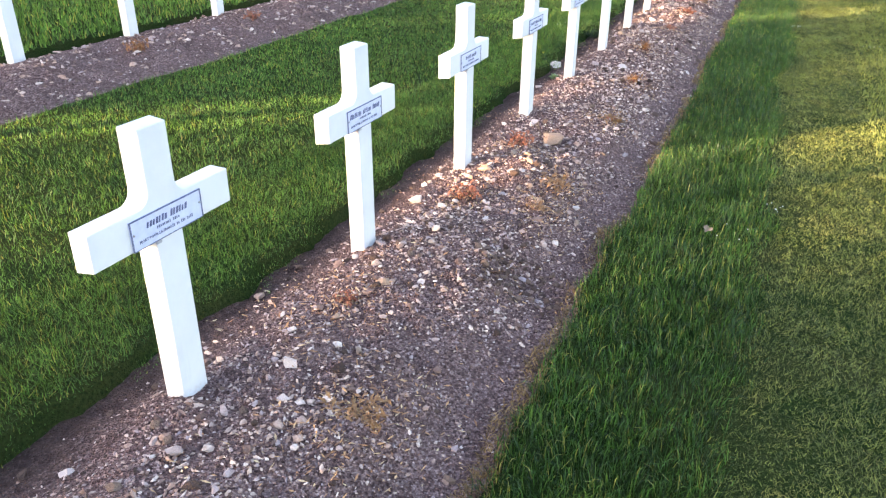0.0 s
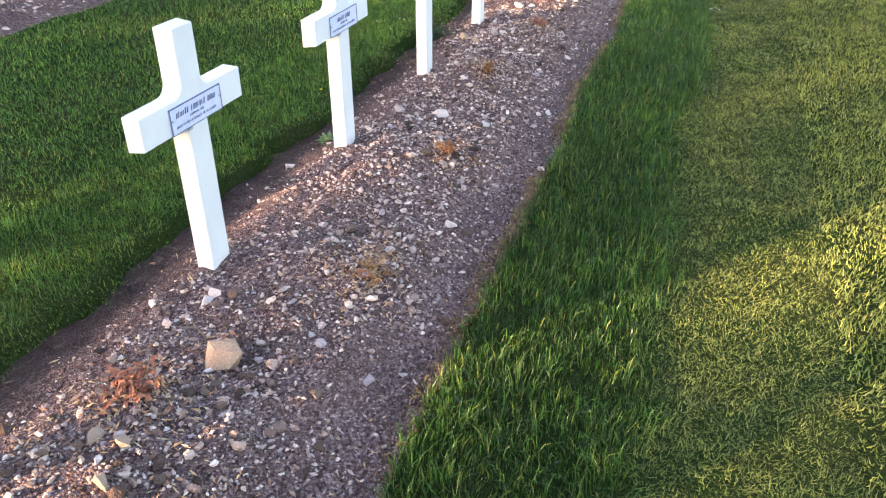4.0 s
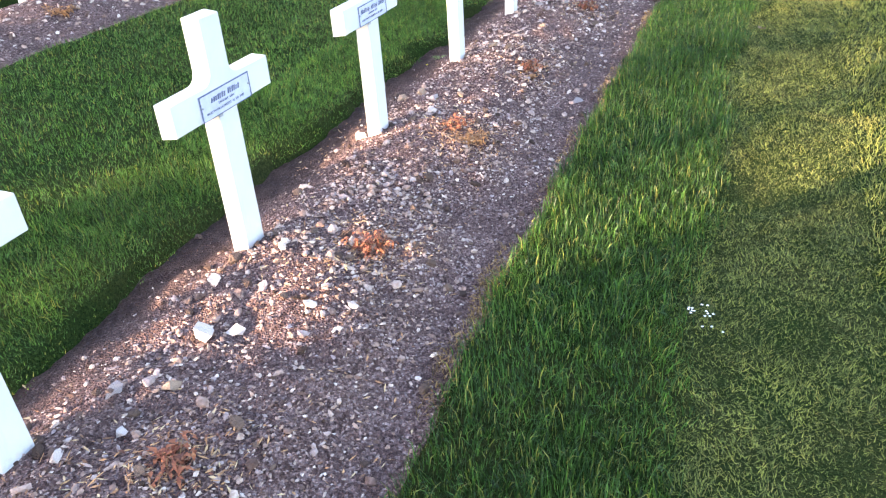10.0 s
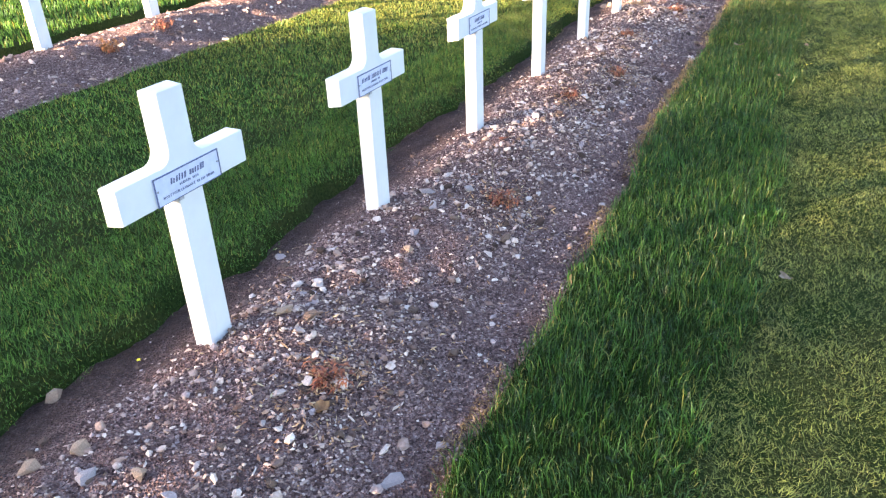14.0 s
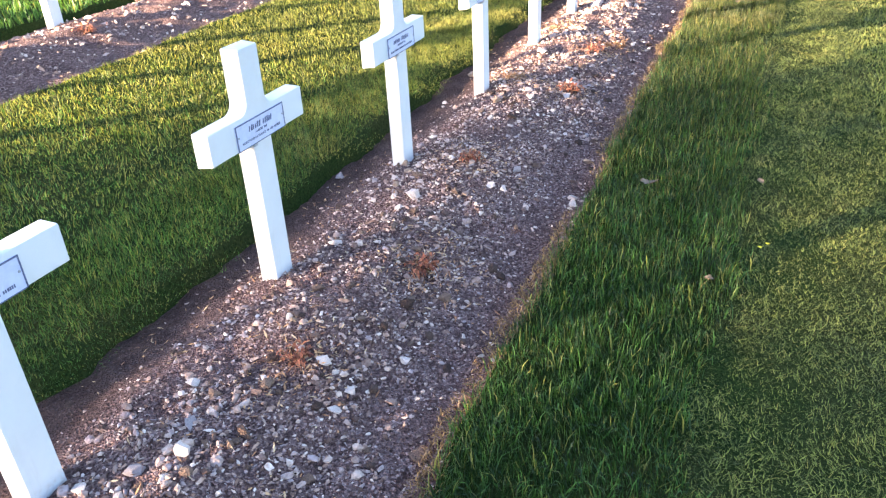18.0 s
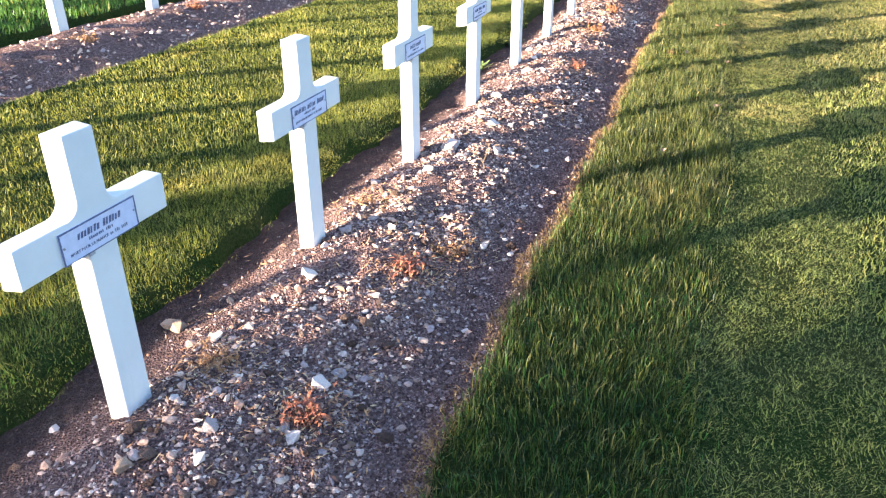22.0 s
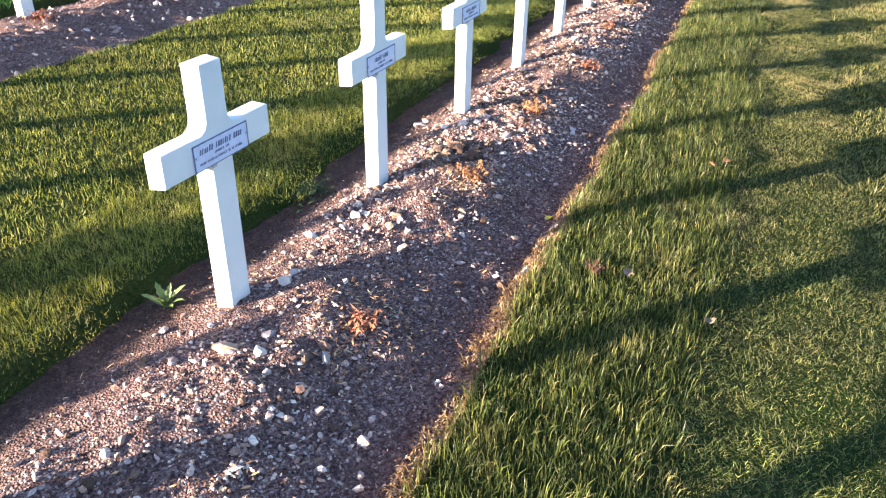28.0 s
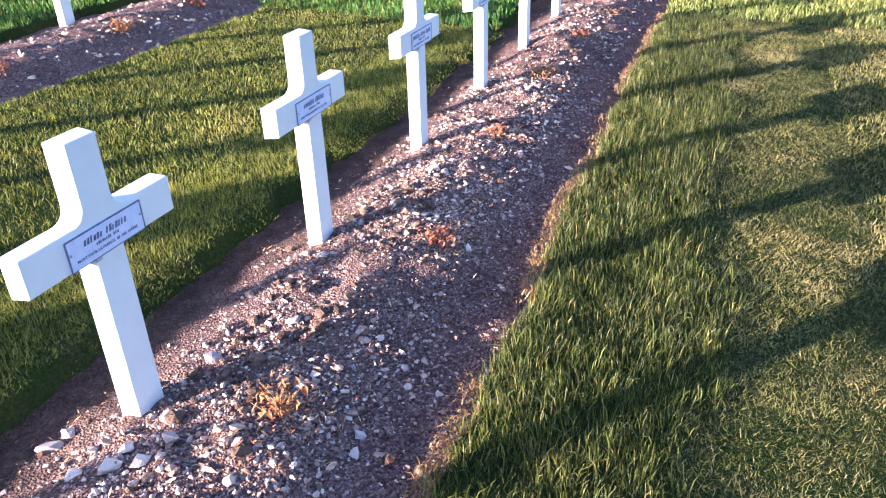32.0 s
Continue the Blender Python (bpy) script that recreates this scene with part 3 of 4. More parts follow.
def words_mesh():
    """The line of words, cut from the built-in font."""
    text = bpy.data.curves.new("words", "FONT")
    text.body, text.size, text.resolution_u, text.extrude, text.offset = "MORT POUR LA FRANCE", 0.0130, 1, 0.0006, 0.00012
    ob = bpy.data.objects.new("words", text)
    me = bpy.data.meshes.new_from_object(ob)
    bpy.data.objects.remove(ob)
    wide = max(v.co.x for v in me.vertices)
    me.transform(Matrix(((0, 0, 1, PLATE_X + 0.0004), (0.140 / wide, 0, 0, -0.118), (0, 1, 0, ARM_LOW + 0.018), (0, 0, 0, 1))))
    me.materials.clear()
    me.materials.append(INK)
    return me


WORDS = words_mesh()


def rivet_body(y):
    bm = bmesh.new()
    bmesh.ops.create_cone(bm, cap_ends=True, segments=10, radius1=0.0042, radius2=0.0028, depth=0.003,
                          matrix=Matrix.Translation((PLATE_X + 0.001, y, ARM_LOW + 0.05)) @ Matrix.Rotation(math.pi / 2, 4, "Y"))
    return bm


def tab_body():
    bm = bmesh.new()
    box(bm, FRONT - 0.002, FRONT + 0.004, -HALF - 0.002, -HALF + 0.020, ARM_LOW - 0.011, ARM_LOW + 0.002)
    bmesh.ops.bevel(bm, geom=bm.edges[:], offset=0.0015, segments=1, affect="EDGES")
    return bm


def build_cross(seed, label):
    thing = part("grave_cross", cross_body(), PAINT)
    tagged(thing, label, "grave cross", group="crosses in rows")
    plate = part("name_plate", plate_body(), PLATE, thing, "bluish grey metal name plate")
    part("border", plate_border(), INK, plate, "dark border line")
    part("lettering", plate_words(seed), INK, plate, "worn dark lettering")
    words = new("inscription", WORDS)
    words.parent = plate
    tagged(words, "line of small dark capitals")
    for y in (-0.133, 0.133):
        part("rivet", rivet_body(y), RIVET, plate, "small metal rivet")
    part("fixing_tab", tab_body(), RIVET, thing, "dark metal fixing tab")
    return thing


NEAR_LABEL = "white concrete grave cross with metal name plate in gravel bed"
FAR_LABEL = "white concrete grave cross in a row behind the lawn"
MODELS = [build_cross(seed, NEAR_LABEL) for seed in range(6)]
SHIFT = [0.0, -0.001, 0.005, -0.002, -0.0, -0.002, 0.008, -0.003, 0.006, 0.007, -0.001, 0.004, -0.013, -0.014, 0.002, 0.007, 0.003, -0.006, -0.009, -0.002, 0.003, 0.008, 0.012]
turned = random.Random(5)
for n, row in enumerate(ROWS):
    for k in range(-2 if n == 0 else 0, 34):
        y = FIRST + GRAVE * k + 0.09 * n + (SHIFT[k] if n == 0 and 0 <= k < len(SHIFT) else turned.uniform(-0.015, 0.015))
        ease = 0.3 if n == 0 else 1.0         # the first row stands straighter
        m = pose(row + turned.uniform(-0.008, 0.008) * ease, y, float(lie(row, y)), turned.uniform(-0.5, 0.5) * ease, turned.uniform(-0.6, 0.6) * ease, turned.uniform(-1.2, 1.2) * ease)
        model = MODELS[(k * 5 + n * 2 + k // 6) % 6]
        if k < 0 or n > 0 or k >= 6 or model.get("placed"):
            made = copy_thing(model, m)
        else:
            made, model["placed"] = model, 1
            made.matrix_basis = m
        if n > 0:
            made["label"] = FAR_LABEL
            for ob in made.children_recursive:
                if ob.name.startswith("inscription"):
                    bpy.data.objects.remove(ob)
                    break
for model in MODELS:
    if not model.get("placed"):
        for ob in (*model.children_recursive, model):
            bpy.data.objects.remove(ob)
    else:
        del model["placed"]

# ---- small gravel over the beds ----
ICO_V, ICO_T = [], []
bm = bmesh.new()
bmesh.ops.create_icosphere(bm, subdivisions=1, radius=1.0)
bm.verts.ensure_lookup_table()
ICO_V = np.array([v.co for v in bm.verts])
ICO_T = np.array([[v.index for v in f.verts] for f in bm.faces])
bm.free()
CHIP_V = np.array([(1.25, 0.1, -0.5), (0.2, 0.75, -0.5), (-1.2, 0.35, -0.5), (-0.9, -0.6, -0.5), (0.5, -0.7, -0.5), (0.55, 0.05, 0.75), (-0.6, -0.05, 0.6)])
DOME_V = np.array([(math.cos(a), math.sin(a), -0.35) for a in np.arange(6) * math.pi / 3] + [(0.55 * math.cos(a), 0.55 * math.sin(a), 0.62) for a in np.arange(3) * math.pi / 1.5 + 0.5])
DOME_T = np.array([(0, 1, 6), (1, 2, 7), (1, 7, 6), (2, 3, 7), (3, 4, 8), (3, 8, 7), (4, 5, 8), (5, 0, 6), (5, 6, 8), (6, 7, 8)])
CHIP_T = np.array([(0, 1, 5), (1, 2, 6), (1, 6, 5), (2, 3, 6), (3, 4, 6), (4, 5, 6), (4, 0, 5)])


def pebbles(name, label, row, n, y0, y1, size, shape, parent, spread, mat=GRAVEL):
    """Loose stones lying on a bed, joined."""
    V, T = shape
    y = rng.uniform(y0, y1, n)
    u = spread(rng.random(n))
    if row == 0.0:          # in drifts, with barer earth between and along the trough
        drift = np.clip(0.10 + 1.6 * wavy(u, y, 2.3, 20) * (0.45 + wavy(u, y, 6.5, 21)), 0.08, 1) * np.interp(u, [-0.4, -0.22, -0.08, 0.08, 0.18, 0.58, 0.75, 1.0], [0.05, 0.14, 0.4, 0.75, 1, 1, 0.5, 0.3])
        some = rng.random(n) < drift
        u, y = u[some], y[some]
        n = len(u)
    x = row + u
    r = size[0] * (size[1] / size[0]) ** (rng.random(n) ** 2.2) / 2
    form = V[None] * rng.uniform(0.6, 1.3, (n, len(V), 1))
    form = form * np.stack([rng.uniform(0.8, 1.5, n), rng.uniform(0.7, 1.1, n), rng.uniform(0.45, 0.85, n)], 1)[:, None] * r[:, None, None]
    turn, tip = rng.uniform(0, 2 * math.pi, n), rng.uniform(-0.5, 0.5, n)
    c, s = np.cos(tip)[:, None], np.sin(tip)[:, None]
    form = np.stack([form[..., 0] * c + form[..., 2] * s, form[..., 1], form[..., 2] * c - form[..., 0] * s], -1)
    c, s = np.cos(turn)[:, None], np.sin(turn)[:, None]
    form = np.stack([form[..., 0] * c - form[..., 1] * s, form[..., 0] * s + form[..., 1] * c, form[..., 2]], -1)
    at = np.stack([x, y, bed_height(x, y, row) + r * 0.24], 1)
    tris = T[None] + (len(V) * np.arange(n))[:, None, None]
    ob = triangles(name, form + at[:, None], tris, [mat], parent)
    return tagged(ob, label, kind="stuff")


heaped = lambda q: -0.22 + 1.25 * np.clip(0.5 + 0.80 * (q - 0.5) + 0.4 * (rng.random(len(q)) - 0.55) * 0.6, 0.0, 1.0)
even = lambda q: -0.33 + 1.36 * q ** 0.78
pebbles("gravel", "fine gravel lying on the earth", 0.0, 62000, -0.2, 28.5, (0.005, 0.013), (CHIP_V, CHIP_T), BED, even)
pebbles("gravel", "small rounded gravel heaped over the graves", 0.0, 46000, -0.2, 28.5, (0.009, 0.020), (DOME_V, DOME_T), BED, heaped)
pebbles("gravel", "broken chips of gravel heaped over the graves", 0.0, 24000, -0.2, 28.5, (0.012, 0.028), (CHIP_V, CHIP_T), BED, heaped)
pebbles("gravel", "coarse gravel heaped over the graves", 0.0, 13000, -0.5, 31, (0.013, 0.042), (ICO_V, ICO_T), BED, heaped)
pebbles("gravel", "coarse gravel at the far end", 0.0, 4000, 30, 44, (0.015, 0.04), (CHIP_V, CHIP_T), BED, heaped)
pebbles("earth_clods", "dark crumbled clods of earth", 0.0, 5200, -0.5, 30, (0.012, 0.055), (ICO_V, ICO_T), BED, even, CLOD)
pebbles("earth_clods", "dark crumbled earth beside a plant", 0.0, 420, 23.84, 24.36, (0.016, 0.075), (ICO_V, ICO_T), BED, lambda q: 0.12 + 0.26 * q, CLOD)
pebbles("earth_clods", "crumbled earth along a heaped grave", 0.0, 520, 24.9, 26.7, (0.014, 0.055), (ICO_V, ICO_T), BED, lambda q: 0.04 + 0.34 * q, CLOD)
pebbles("earth_clods", "crumbled earth beside a weed", 0.0, 520, 7.4, 8.5, (0.012, 0.060), (ICO_V, ICO_T), BED, lambda q: -0.34 + 0.42 * q, CLOD)
pebbles("earth_clods", "dark crumbled earth round a dug hollow", 0.0, 420, 2.42, 2.78, (0.010, 0.038), (ICO_V, ICO_T), BED, lambda q: 0.57 + 0.38 * q, CLOD)
for n, bed in enumerate(FAR_BEDS):
    pebbles("gravel", "coarse gravel on a bed", ROWS[n + 1], (9000, 3000, 1200)[n], 2, 42, (0.016, 0.055), (CHIP_V, CHIP_T), bed, heaped)

# withered plants: place across and along, kind (red, tan, brown, gold) and size
PLANT_SPOTS = [(0.57, 1.42, "t", 1.1), (0.18, 2.02, "r", 0.8), (0.20, 3.22, "r", 1.2), (0.58, 3.65, "t", 1.1), (0.59, 3.28, "t", 0.7), (0.21, 4.10, "r", 1.3), (0.57, 4.98, "t", 1.1), (0.53, 6.08, "g", 0.8),
               (0.40, 7.27, "b", 1.0), (0.45, 8.50, "r", 1.0), (0.48, 9.66, "r", 1.1), (0.39, 10.83, "r", 1.0), (0.51, 10.73, "t", 0.9), (0.50, 11.86, "r", 1.1), (0.53, 13.33, "r", 1.1), (0.38, 14.95, "r", 0.8),
               (0.51, 15.66, "r", 1.0), (0.37, 16.59, "r", 0.8), (0.54, 17.90, "r", 1.0), (0.48, 18.88, "r", 1.1), (0.12, 18.02, "t", 0.9), (0.05, 19.49, "t", 1.0), (0.58, 19.16, "t", 1.0), (0.51, 21.45, "r", 0.6),
               (0.51, 22.51, "r", 1.1), (0.45, 23.82, "g", 1.0), (0.45, 24.92, "g", 1.15), (0.52, 26.13, "r", 1.1), (0.40, 27.41, "r", 1.0), (0.37, 28.71, "t", 1.0), (0.40, 29.91, "r", 1.0), (0.47, 30.94, "t", 1.0)]


def litter(n, y0, y1):
    """Dead leaf scraps and straw strewn over the earth, thickest round the plants."""
    spot = np.array([place[:2] for place in PLANT_SPOTS])[rng.integers(0, len(PLANT_SPOTS), n)]
    by_plant = rng.random(n) < 0.55
    x = np.where(by_plant, spot[:, 0] + rng.normal(0, 0.11, n), rng.uniform(-0.3, 1.0, n))
    y = np.where(by_plant, spot[:, 1] + rng.normal(0, 0.15, n), rng.uniform(y0, y1, n))
    keep = (x < 0.98) & (x > -0.33) & (by_plant | (wavy(x, y, 1.7, 16) > 0.45))
    x, y = x[keep], y[keep]
    n = len(x)
    a, long, wide = rng.uniform(0, 6.28, n), rng.uniform(0.004, 0.019, n) , rng.uniform(0.0010, 0.0042, n)
    way = np.stack([np.cos(a), np.sin(a), rng.uniform(-0.3, 0.6, n)], 1) * long[:, None]
    side = np.stack([-np.sin(a), np.cos(a), rng.uniform(-0.5, 0.5, n)], 1) * wide[:, None]
    at = np.stack([x, y, bed_height(x, y) + 0.007], 1)
    v = np.stack([at - way, at + side, at + way, at - side], 1)
    tris = np.concatenate([4 * np.arange(n)[:, None] + [0, 1, 2], 4 * np.arange(n)[:, None] + [0, 2, 3]])
    tagged(triangles("leaf_litter", v, tris, [LITTER], BED), "scraps of dead leaf and straw on the earth", kind="stuff")


LITTER, nt, b = material("leaf_litter", 0.8)
nt.links.new(ramp(nt, nt.nodes.new("ShaderNodeNewGeometry").outputs["Random Per Island"],
                  [(0.0, (0.16, 0.08, 0.05)), (0.4, (0.36, 0.18, 0.09)), (0.7, (0.50, 0.28, 0.13)), (1.0, (0.52, 0.40, 0.24))]), b.inputs["Base Color"])
litter(22000, 0.3, 30)

# ---- stones that stand out, each a piece of the bed ----
def stone_mesh(seed):
    """A broken stone: the hull of some points on a flattened ball, its corners worn."""
    pick = random.Random(seed)
    bm = bmesh.new()
    for _ in range(13):
        v = Vector((pick.gauss(0, 1), pick.gauss(0, 1), pick.gauss(0, 1))).normalized() * pick.uniform(0.40, 0.55)
        bm.verts.new((v.x, v.y * 0.74, max(v.z, -0.3) * 0.62))
    made = bmesh.ops.convex_hull(bm, input=bm.verts[:])
    bmesh.ops.delete(bm, geom=[g for g in made["geom_interior"] if isinstance(g, bmesh.types.BMVert)], context="VERTS")
    bmesh.ops.subdivide_edges(bm, edges=[e for e in bm.edges if e.calc_length() > 0.42], cuts=1)
    bmesh.ops.triangulate(bm, faces=bm.faces[:])
    for v in bm.verts:
        v.co *= 1 + 0.10 * noise.noise(v.co * 5 + Vector((seed, 0, 0)))
    bmesh.ops.recalc_face_normals(bm, faces=bm.faces[:])
    for f in bm.faces:
        f.smooth = False
    me = bpy.data.meshes.new("stone")
    bm.to_mesh(me)
    bm.free()
    return me


STONE_MESHES = {key: [] for key in "wgtmc"}
for key, mat in zip("wgtmc", (WHITE_STONE, GREY_STONE, TAN_STONE, MIXED_STONE, CLOD)):
    for s in range(5):
        me = stone_mesh(s + 10 * "wgtmc".index(key))
        me.materials.append(mat)
        STONE_MESHES[key].append(me)
lay = random.Random(3)


def lay_stone(x, y, size, key):
    ob = new("stone", lay.choice(STONE_MESHES[key]))
    ob.parent = BED
    if size > 0.15:         # the large slab lies flat
        ob.matrix_basis = pose(x, y, float(bed_height(x, y)) + 0.025, 4, -5, 12) @ Matrix.Diagonal((size, size * 0.85, size * 0.62, 1))
    else:
        ob.matrix_basis = pose(x, y, float(bed_height(x, y)) + size * 0.06, lay.uniform(-20, 20), lay.uniform(-20, 20), lay.uniform(0, 360)) @ Matrix.Scale(size, 4)


# by graves: place across and along, width, and kind (white, grey, tan)
STONES_A = [(-0.10, 0.89, 0.049, "w"), (0.19, 1.03, 0.056, "g"), (0.32, 1.38, 0.039, "w"), (0.25, 1.53, 0.061, "w"), (0.12, 1.73, 0.038, "w"), (0.27, 2.17, 0.056, "t"), (0.23, 3.91, 0.057, "t"), (0.33, 4.37, 0.185, "t"), (0.13, 4.64, 0.060, "w"), (0.32, 6.57, 0.092, "w"), (-0.28, 6.54, 0.115, "w"), (0.59, 6.56, 0.052, "w"), (0.26, 9.06, 0.060, "w"), (0.84, 7.03, 0.046, "w"), (0.94, 7.09, 0.043, "w"), (0.30, 7.09, 0.052, "w"), (0.25, 7.87, 0.040, "g"), (0.12, 7.93, 0.060, "t"), (0.03, 7.94, 0.084, "t"), (0.22, 8.05, 0.059, "g"), (0.27, 8.10, 0.048, "w"), (0.13, 8.41, 0.049, "w"), (0.21, 8.56, 0.042, "w"), (0.10, 8.67, 0.060, "g"), (0.24, 8.76, 0.060, "t"), (0.17, 9.01, 0.083, "w"), (-0.08, 10.67, 0.075, "w"), (0.18, 11.01, 0.063, "w")]
STONES_B = [(0.11, 11.23, 0.069, "g"), (0.00, 11.30, 0.068, "t"), (0.25, 11.29, 0.052, "t"), (0.85, 11.63, 0.069, "g"), (0.44, 11.82, 0.048, "w"), (0.91, 11.82, 0.037, "g"), (0.54, 11.87, 0.059, "w"), (0.19, 12.06, 0.054, "t"), (0.29, 12.87, 0.053, "g"), (0.17, 13.26, 0.091, "g"), (0.35, 13.34, 0.067, "g"), (0.21, 14.38, 0.052, "g"), (0.24, 14.59, 0.057, "g"), (0.12, 14.74, 0.044, "w"), (0.59, 14.82, 0.041, "w"), (0.47, 14.97, 0.047, "w"), (0.94, 15.30, 0.038, "w"), (0.11, 15.68, 0.050, "w"), (0.25, 16.16, 0.074, "w"), (0.12, 16.25, 0.046, "t"), (0.07, 16.34, 0.044, "w"), (0.54, 16.41, 0.047, "w"), (0.60, 16.42, 0.036, "w"), (0.04, 16.52, 0.058, "t"), (0.91, 16.53, 0.053, "w")]
STONES_C = [(0.89, 16.62, 0.053, "w"), (0.59, 16.67, 0.049, "g"), (0.01, 16.97, 0.046, "w"), (0.87, 17.01, 0.052, "t"), (0.33, 17.73, 0.062, "g"), (0.50, 18.07, 0.079, "w"), (0.60, 18.08, 0.040, "g"), (-0.17, 18.23, 0.071, "t"), (-0.09, 18.44, 0.048, "t"), (0.31, 18.61, 0.044, "t"), (0.82, 18.64, 0.032, "w"), (0.15, 18.65, 0.074, "w"), (0.46, 18.61, 0.042, "w"), (0.08, 18.92, 0.042, "w"), (0.12, 19.06, 0.059, "g"), (0.29, 19.17, 0.047, "w"), (0.17, 19.23, 0.045, "g"), (0.49, 19.40, 0.035, "w"), (0.60, 19.61, 0.041, "g"), (0.22, 19.84, 0.073, "w"), (0.06, 20.18, 0.049, "t"), (0.20, 20.25, 0.098, "g"), (-0.01, 20.30, 0.059, "g"), (0.18, 20.33, 0.078, "w"), (0.46, 20.30, 0.061, "g")]
STONES_D = [(0.53, 20.36, 0.043, "w"), (0.83, 20.57, 0.052, "g"), (0.69, 20.60, 0.036, "w"), (0.31, 20.74, 0.077, "w"), (0.41, 20.80, 0.056, "w"), (0.17, 20.95, 0.063, "t"), (0.16, 21.34, 0.074, "g"), (0.17, 22.18, 0.094, "t"), (0.30, 22.20, 0.048, "w"), (0.50, 22.30, 0.063, "g"), (0.25, 22.32, 0.059, "g"), (0.12, 22.63, 0.060, "w"), (0.08, 22.89, 0.055, "t"), (0.89, 23.26, 0.049, "g"), (0.08, 23.27, 0.055, "w"), (0.04, 23.38, 0.076, "w"), (0.09, 23.46, 0.050, "t"), (0.33, 24.77, 0.047, "t"), (0.70, 24.91, 0.042, "w"), (0.08, 25.10, 0.061, "g"), (0.24, 25.37, 0.048, "g"), (0.10, 25.84, 0.050, "w")]
STONES_E = [(0.41, 19.17, 0.041, "w"), (0.81, 19.24, 0.032, "w"), (0.70, 19.27, 0.043, "w"), (0.92, 19.25, 0.031, "w"), (0.77, 19.38, 0.026, "w"), (-0.03, 19.69, 0.049, "g"), (0.23, 20.01, 0.065, "w"), (0.69, 20.33, 0.039, "w"), (0.52, 20.41, 0.046, "w"), (-0.01, 23.04, 0.069, "w"), (0.29, 23.21, 0.059, "t"), (0.38, 23.21, 0.051, "w"), (0.03, 23.24, 0.070, "g"), (0.12, 23.31, 0.043, "w"), (0.27, 23.30, 0.057, "t"), (0.38, 23.33, 0.034, "g"), (0.90, 23.29, 0.033, "w"), (0.58, 23.34, 0.029, "w"), (0.80, 23.46, 0.032, "g"), (0.51, 23.52, 0.045, "t"), (0.90, 23.75, 0.046, "g"), (0.85, 23.80, 0.027, "w")]
STONES_F = [(0.13, 23.90, 0.052, "g"), (0.81, 23.93, 0.032, "t"), (0.45, 24.30, 0.042, "w"), (0.01, 24.53, 0.049, "w"), (0.40, 24.50, 0.064, "g"), (0.10, 24.57, 0.062, "w"), (0.18, 24.61, 0.061, "w"), (-0.20, 24.63, 0.079, "g"), (0.10, 24.64, 0.048, "w"), (-0.18, 24.69, 0.052, "g"), (0.21, 24.71, 0.055, "g"), (0.14, 24.79, 0.057, "w"), (0.68, 24.99, 0.048, "w"), (0.45, 25.14, 0.039, "w"), (0.83, 25.29, 0.031, "w"), (0.56, 25.41, 0.033, "w"), (0.94, 25.49, 0.029, "w"), (-0.07, 25.54, 0.047, "t"), (0.26, 26.78, 0.059, "w")]
STONES_G = [(0.40, 3.00, 0.043, "w"), (-0.02, 3.09, 0.081, "w"), (0.34, 3.18, 0.031, "w"), (0.26, 3.22, 0.035, "w"), (0.78, 3.31, 0.050, "t"), (0.36, 3.35, 0.039, "g"), (0.56, 3.36, 0.050, "t"), (-0.08, 3.31, 0.039, "w"), (0.42, 3.45, 0.040, "t"), (0.23, 3.46, 0.053, "g"), (0.73, 3.49, 0.040, "w"), (0.13, 3.46, 0.038, "t"), (-0.05, 3.45, 0.044, "w"), (0.47, 3.50, 0.051, "t"), (0.33, 3.56, 0.052, "w"), (0.16, 3.62, 0.070, "t"), (0.38, 3.62, 0.044, "w"), (0.37, 3.77, 0.062, "t"), (0.31, 3.92, 0.052, "t"), (0.30, 4.06, 0.042, "t"), (0.79, 4.49, 0.045, "g"), (0.13, 4.59, 0.054, "w"), (0.73, 5.51, 0.056, "w"), (-0.19, 5.77, 0.056, "w"), (0.96, 6.33, 0.041, "w"), (0.11, 12.37, 0.051, "w"), (0.04, 12.33, 0.044, "w"), (0.11, 12.38, 0.045, "w"), (0.50, 12.39, 0.030, "w"), (0.82, 12.47, 0.029, "w"), (-0.22, 12.58, 0.057, "g"), (0.02, 12.63, 0.032, "w")]
STONES_H = [(0.60, 12.65, 0.028, "w"), (0.34, 12.63, 0.030, "w"), (0.63, 12.89, 0.053, "w"), (0.09, 12.90, 0.037, "w"), (0.74, 12.96, 0.030, "w"), (0.59, 13.00, 0.031, "w"), (0.42, 13.16, 0.033, "w"), (0.62, 13.45, 0.039, "w"), (0.16, 13.52, 0.056, "w"), (0.09, 13.53, 0.047, "t"), (0.64, 13.53, 0.030, "w"), (0.93, 13.66, 0.036, "w"), (0.60, 14.33, 0.038, "g"), (0.60, 14.91, 0.043, "w"), (0.22, 16.06, 0.042, "w"), (0.07, 16.11, 0.033, "w"), (0.50, 16.20, 0.037, "g"), (0.45, 16.24, 0.037, "t"), (-0.05, 16.35, 0.038, "g"), (-0.31, 16.45, 0.053, "g"), (0.04, 16.67, 0.036, "g"), (0.39, 17.17, 0.034, "w"), (0.24, 17.26, 0.049, "w"), (0.68, 17.28, 0.030, "w"), (0.78, 17.38, 0.031, "g"), (0.19, 17.52, 0.063, "t"), (-0.21, 17.65, 0.036, "w"), (0.13, 17.82, 0.037, "w"), (0.55, 17.82, 0.055, "w"), (0.94, 17.84, 0.034, "g"), (0.51, 18.18, 0.066, "g")]
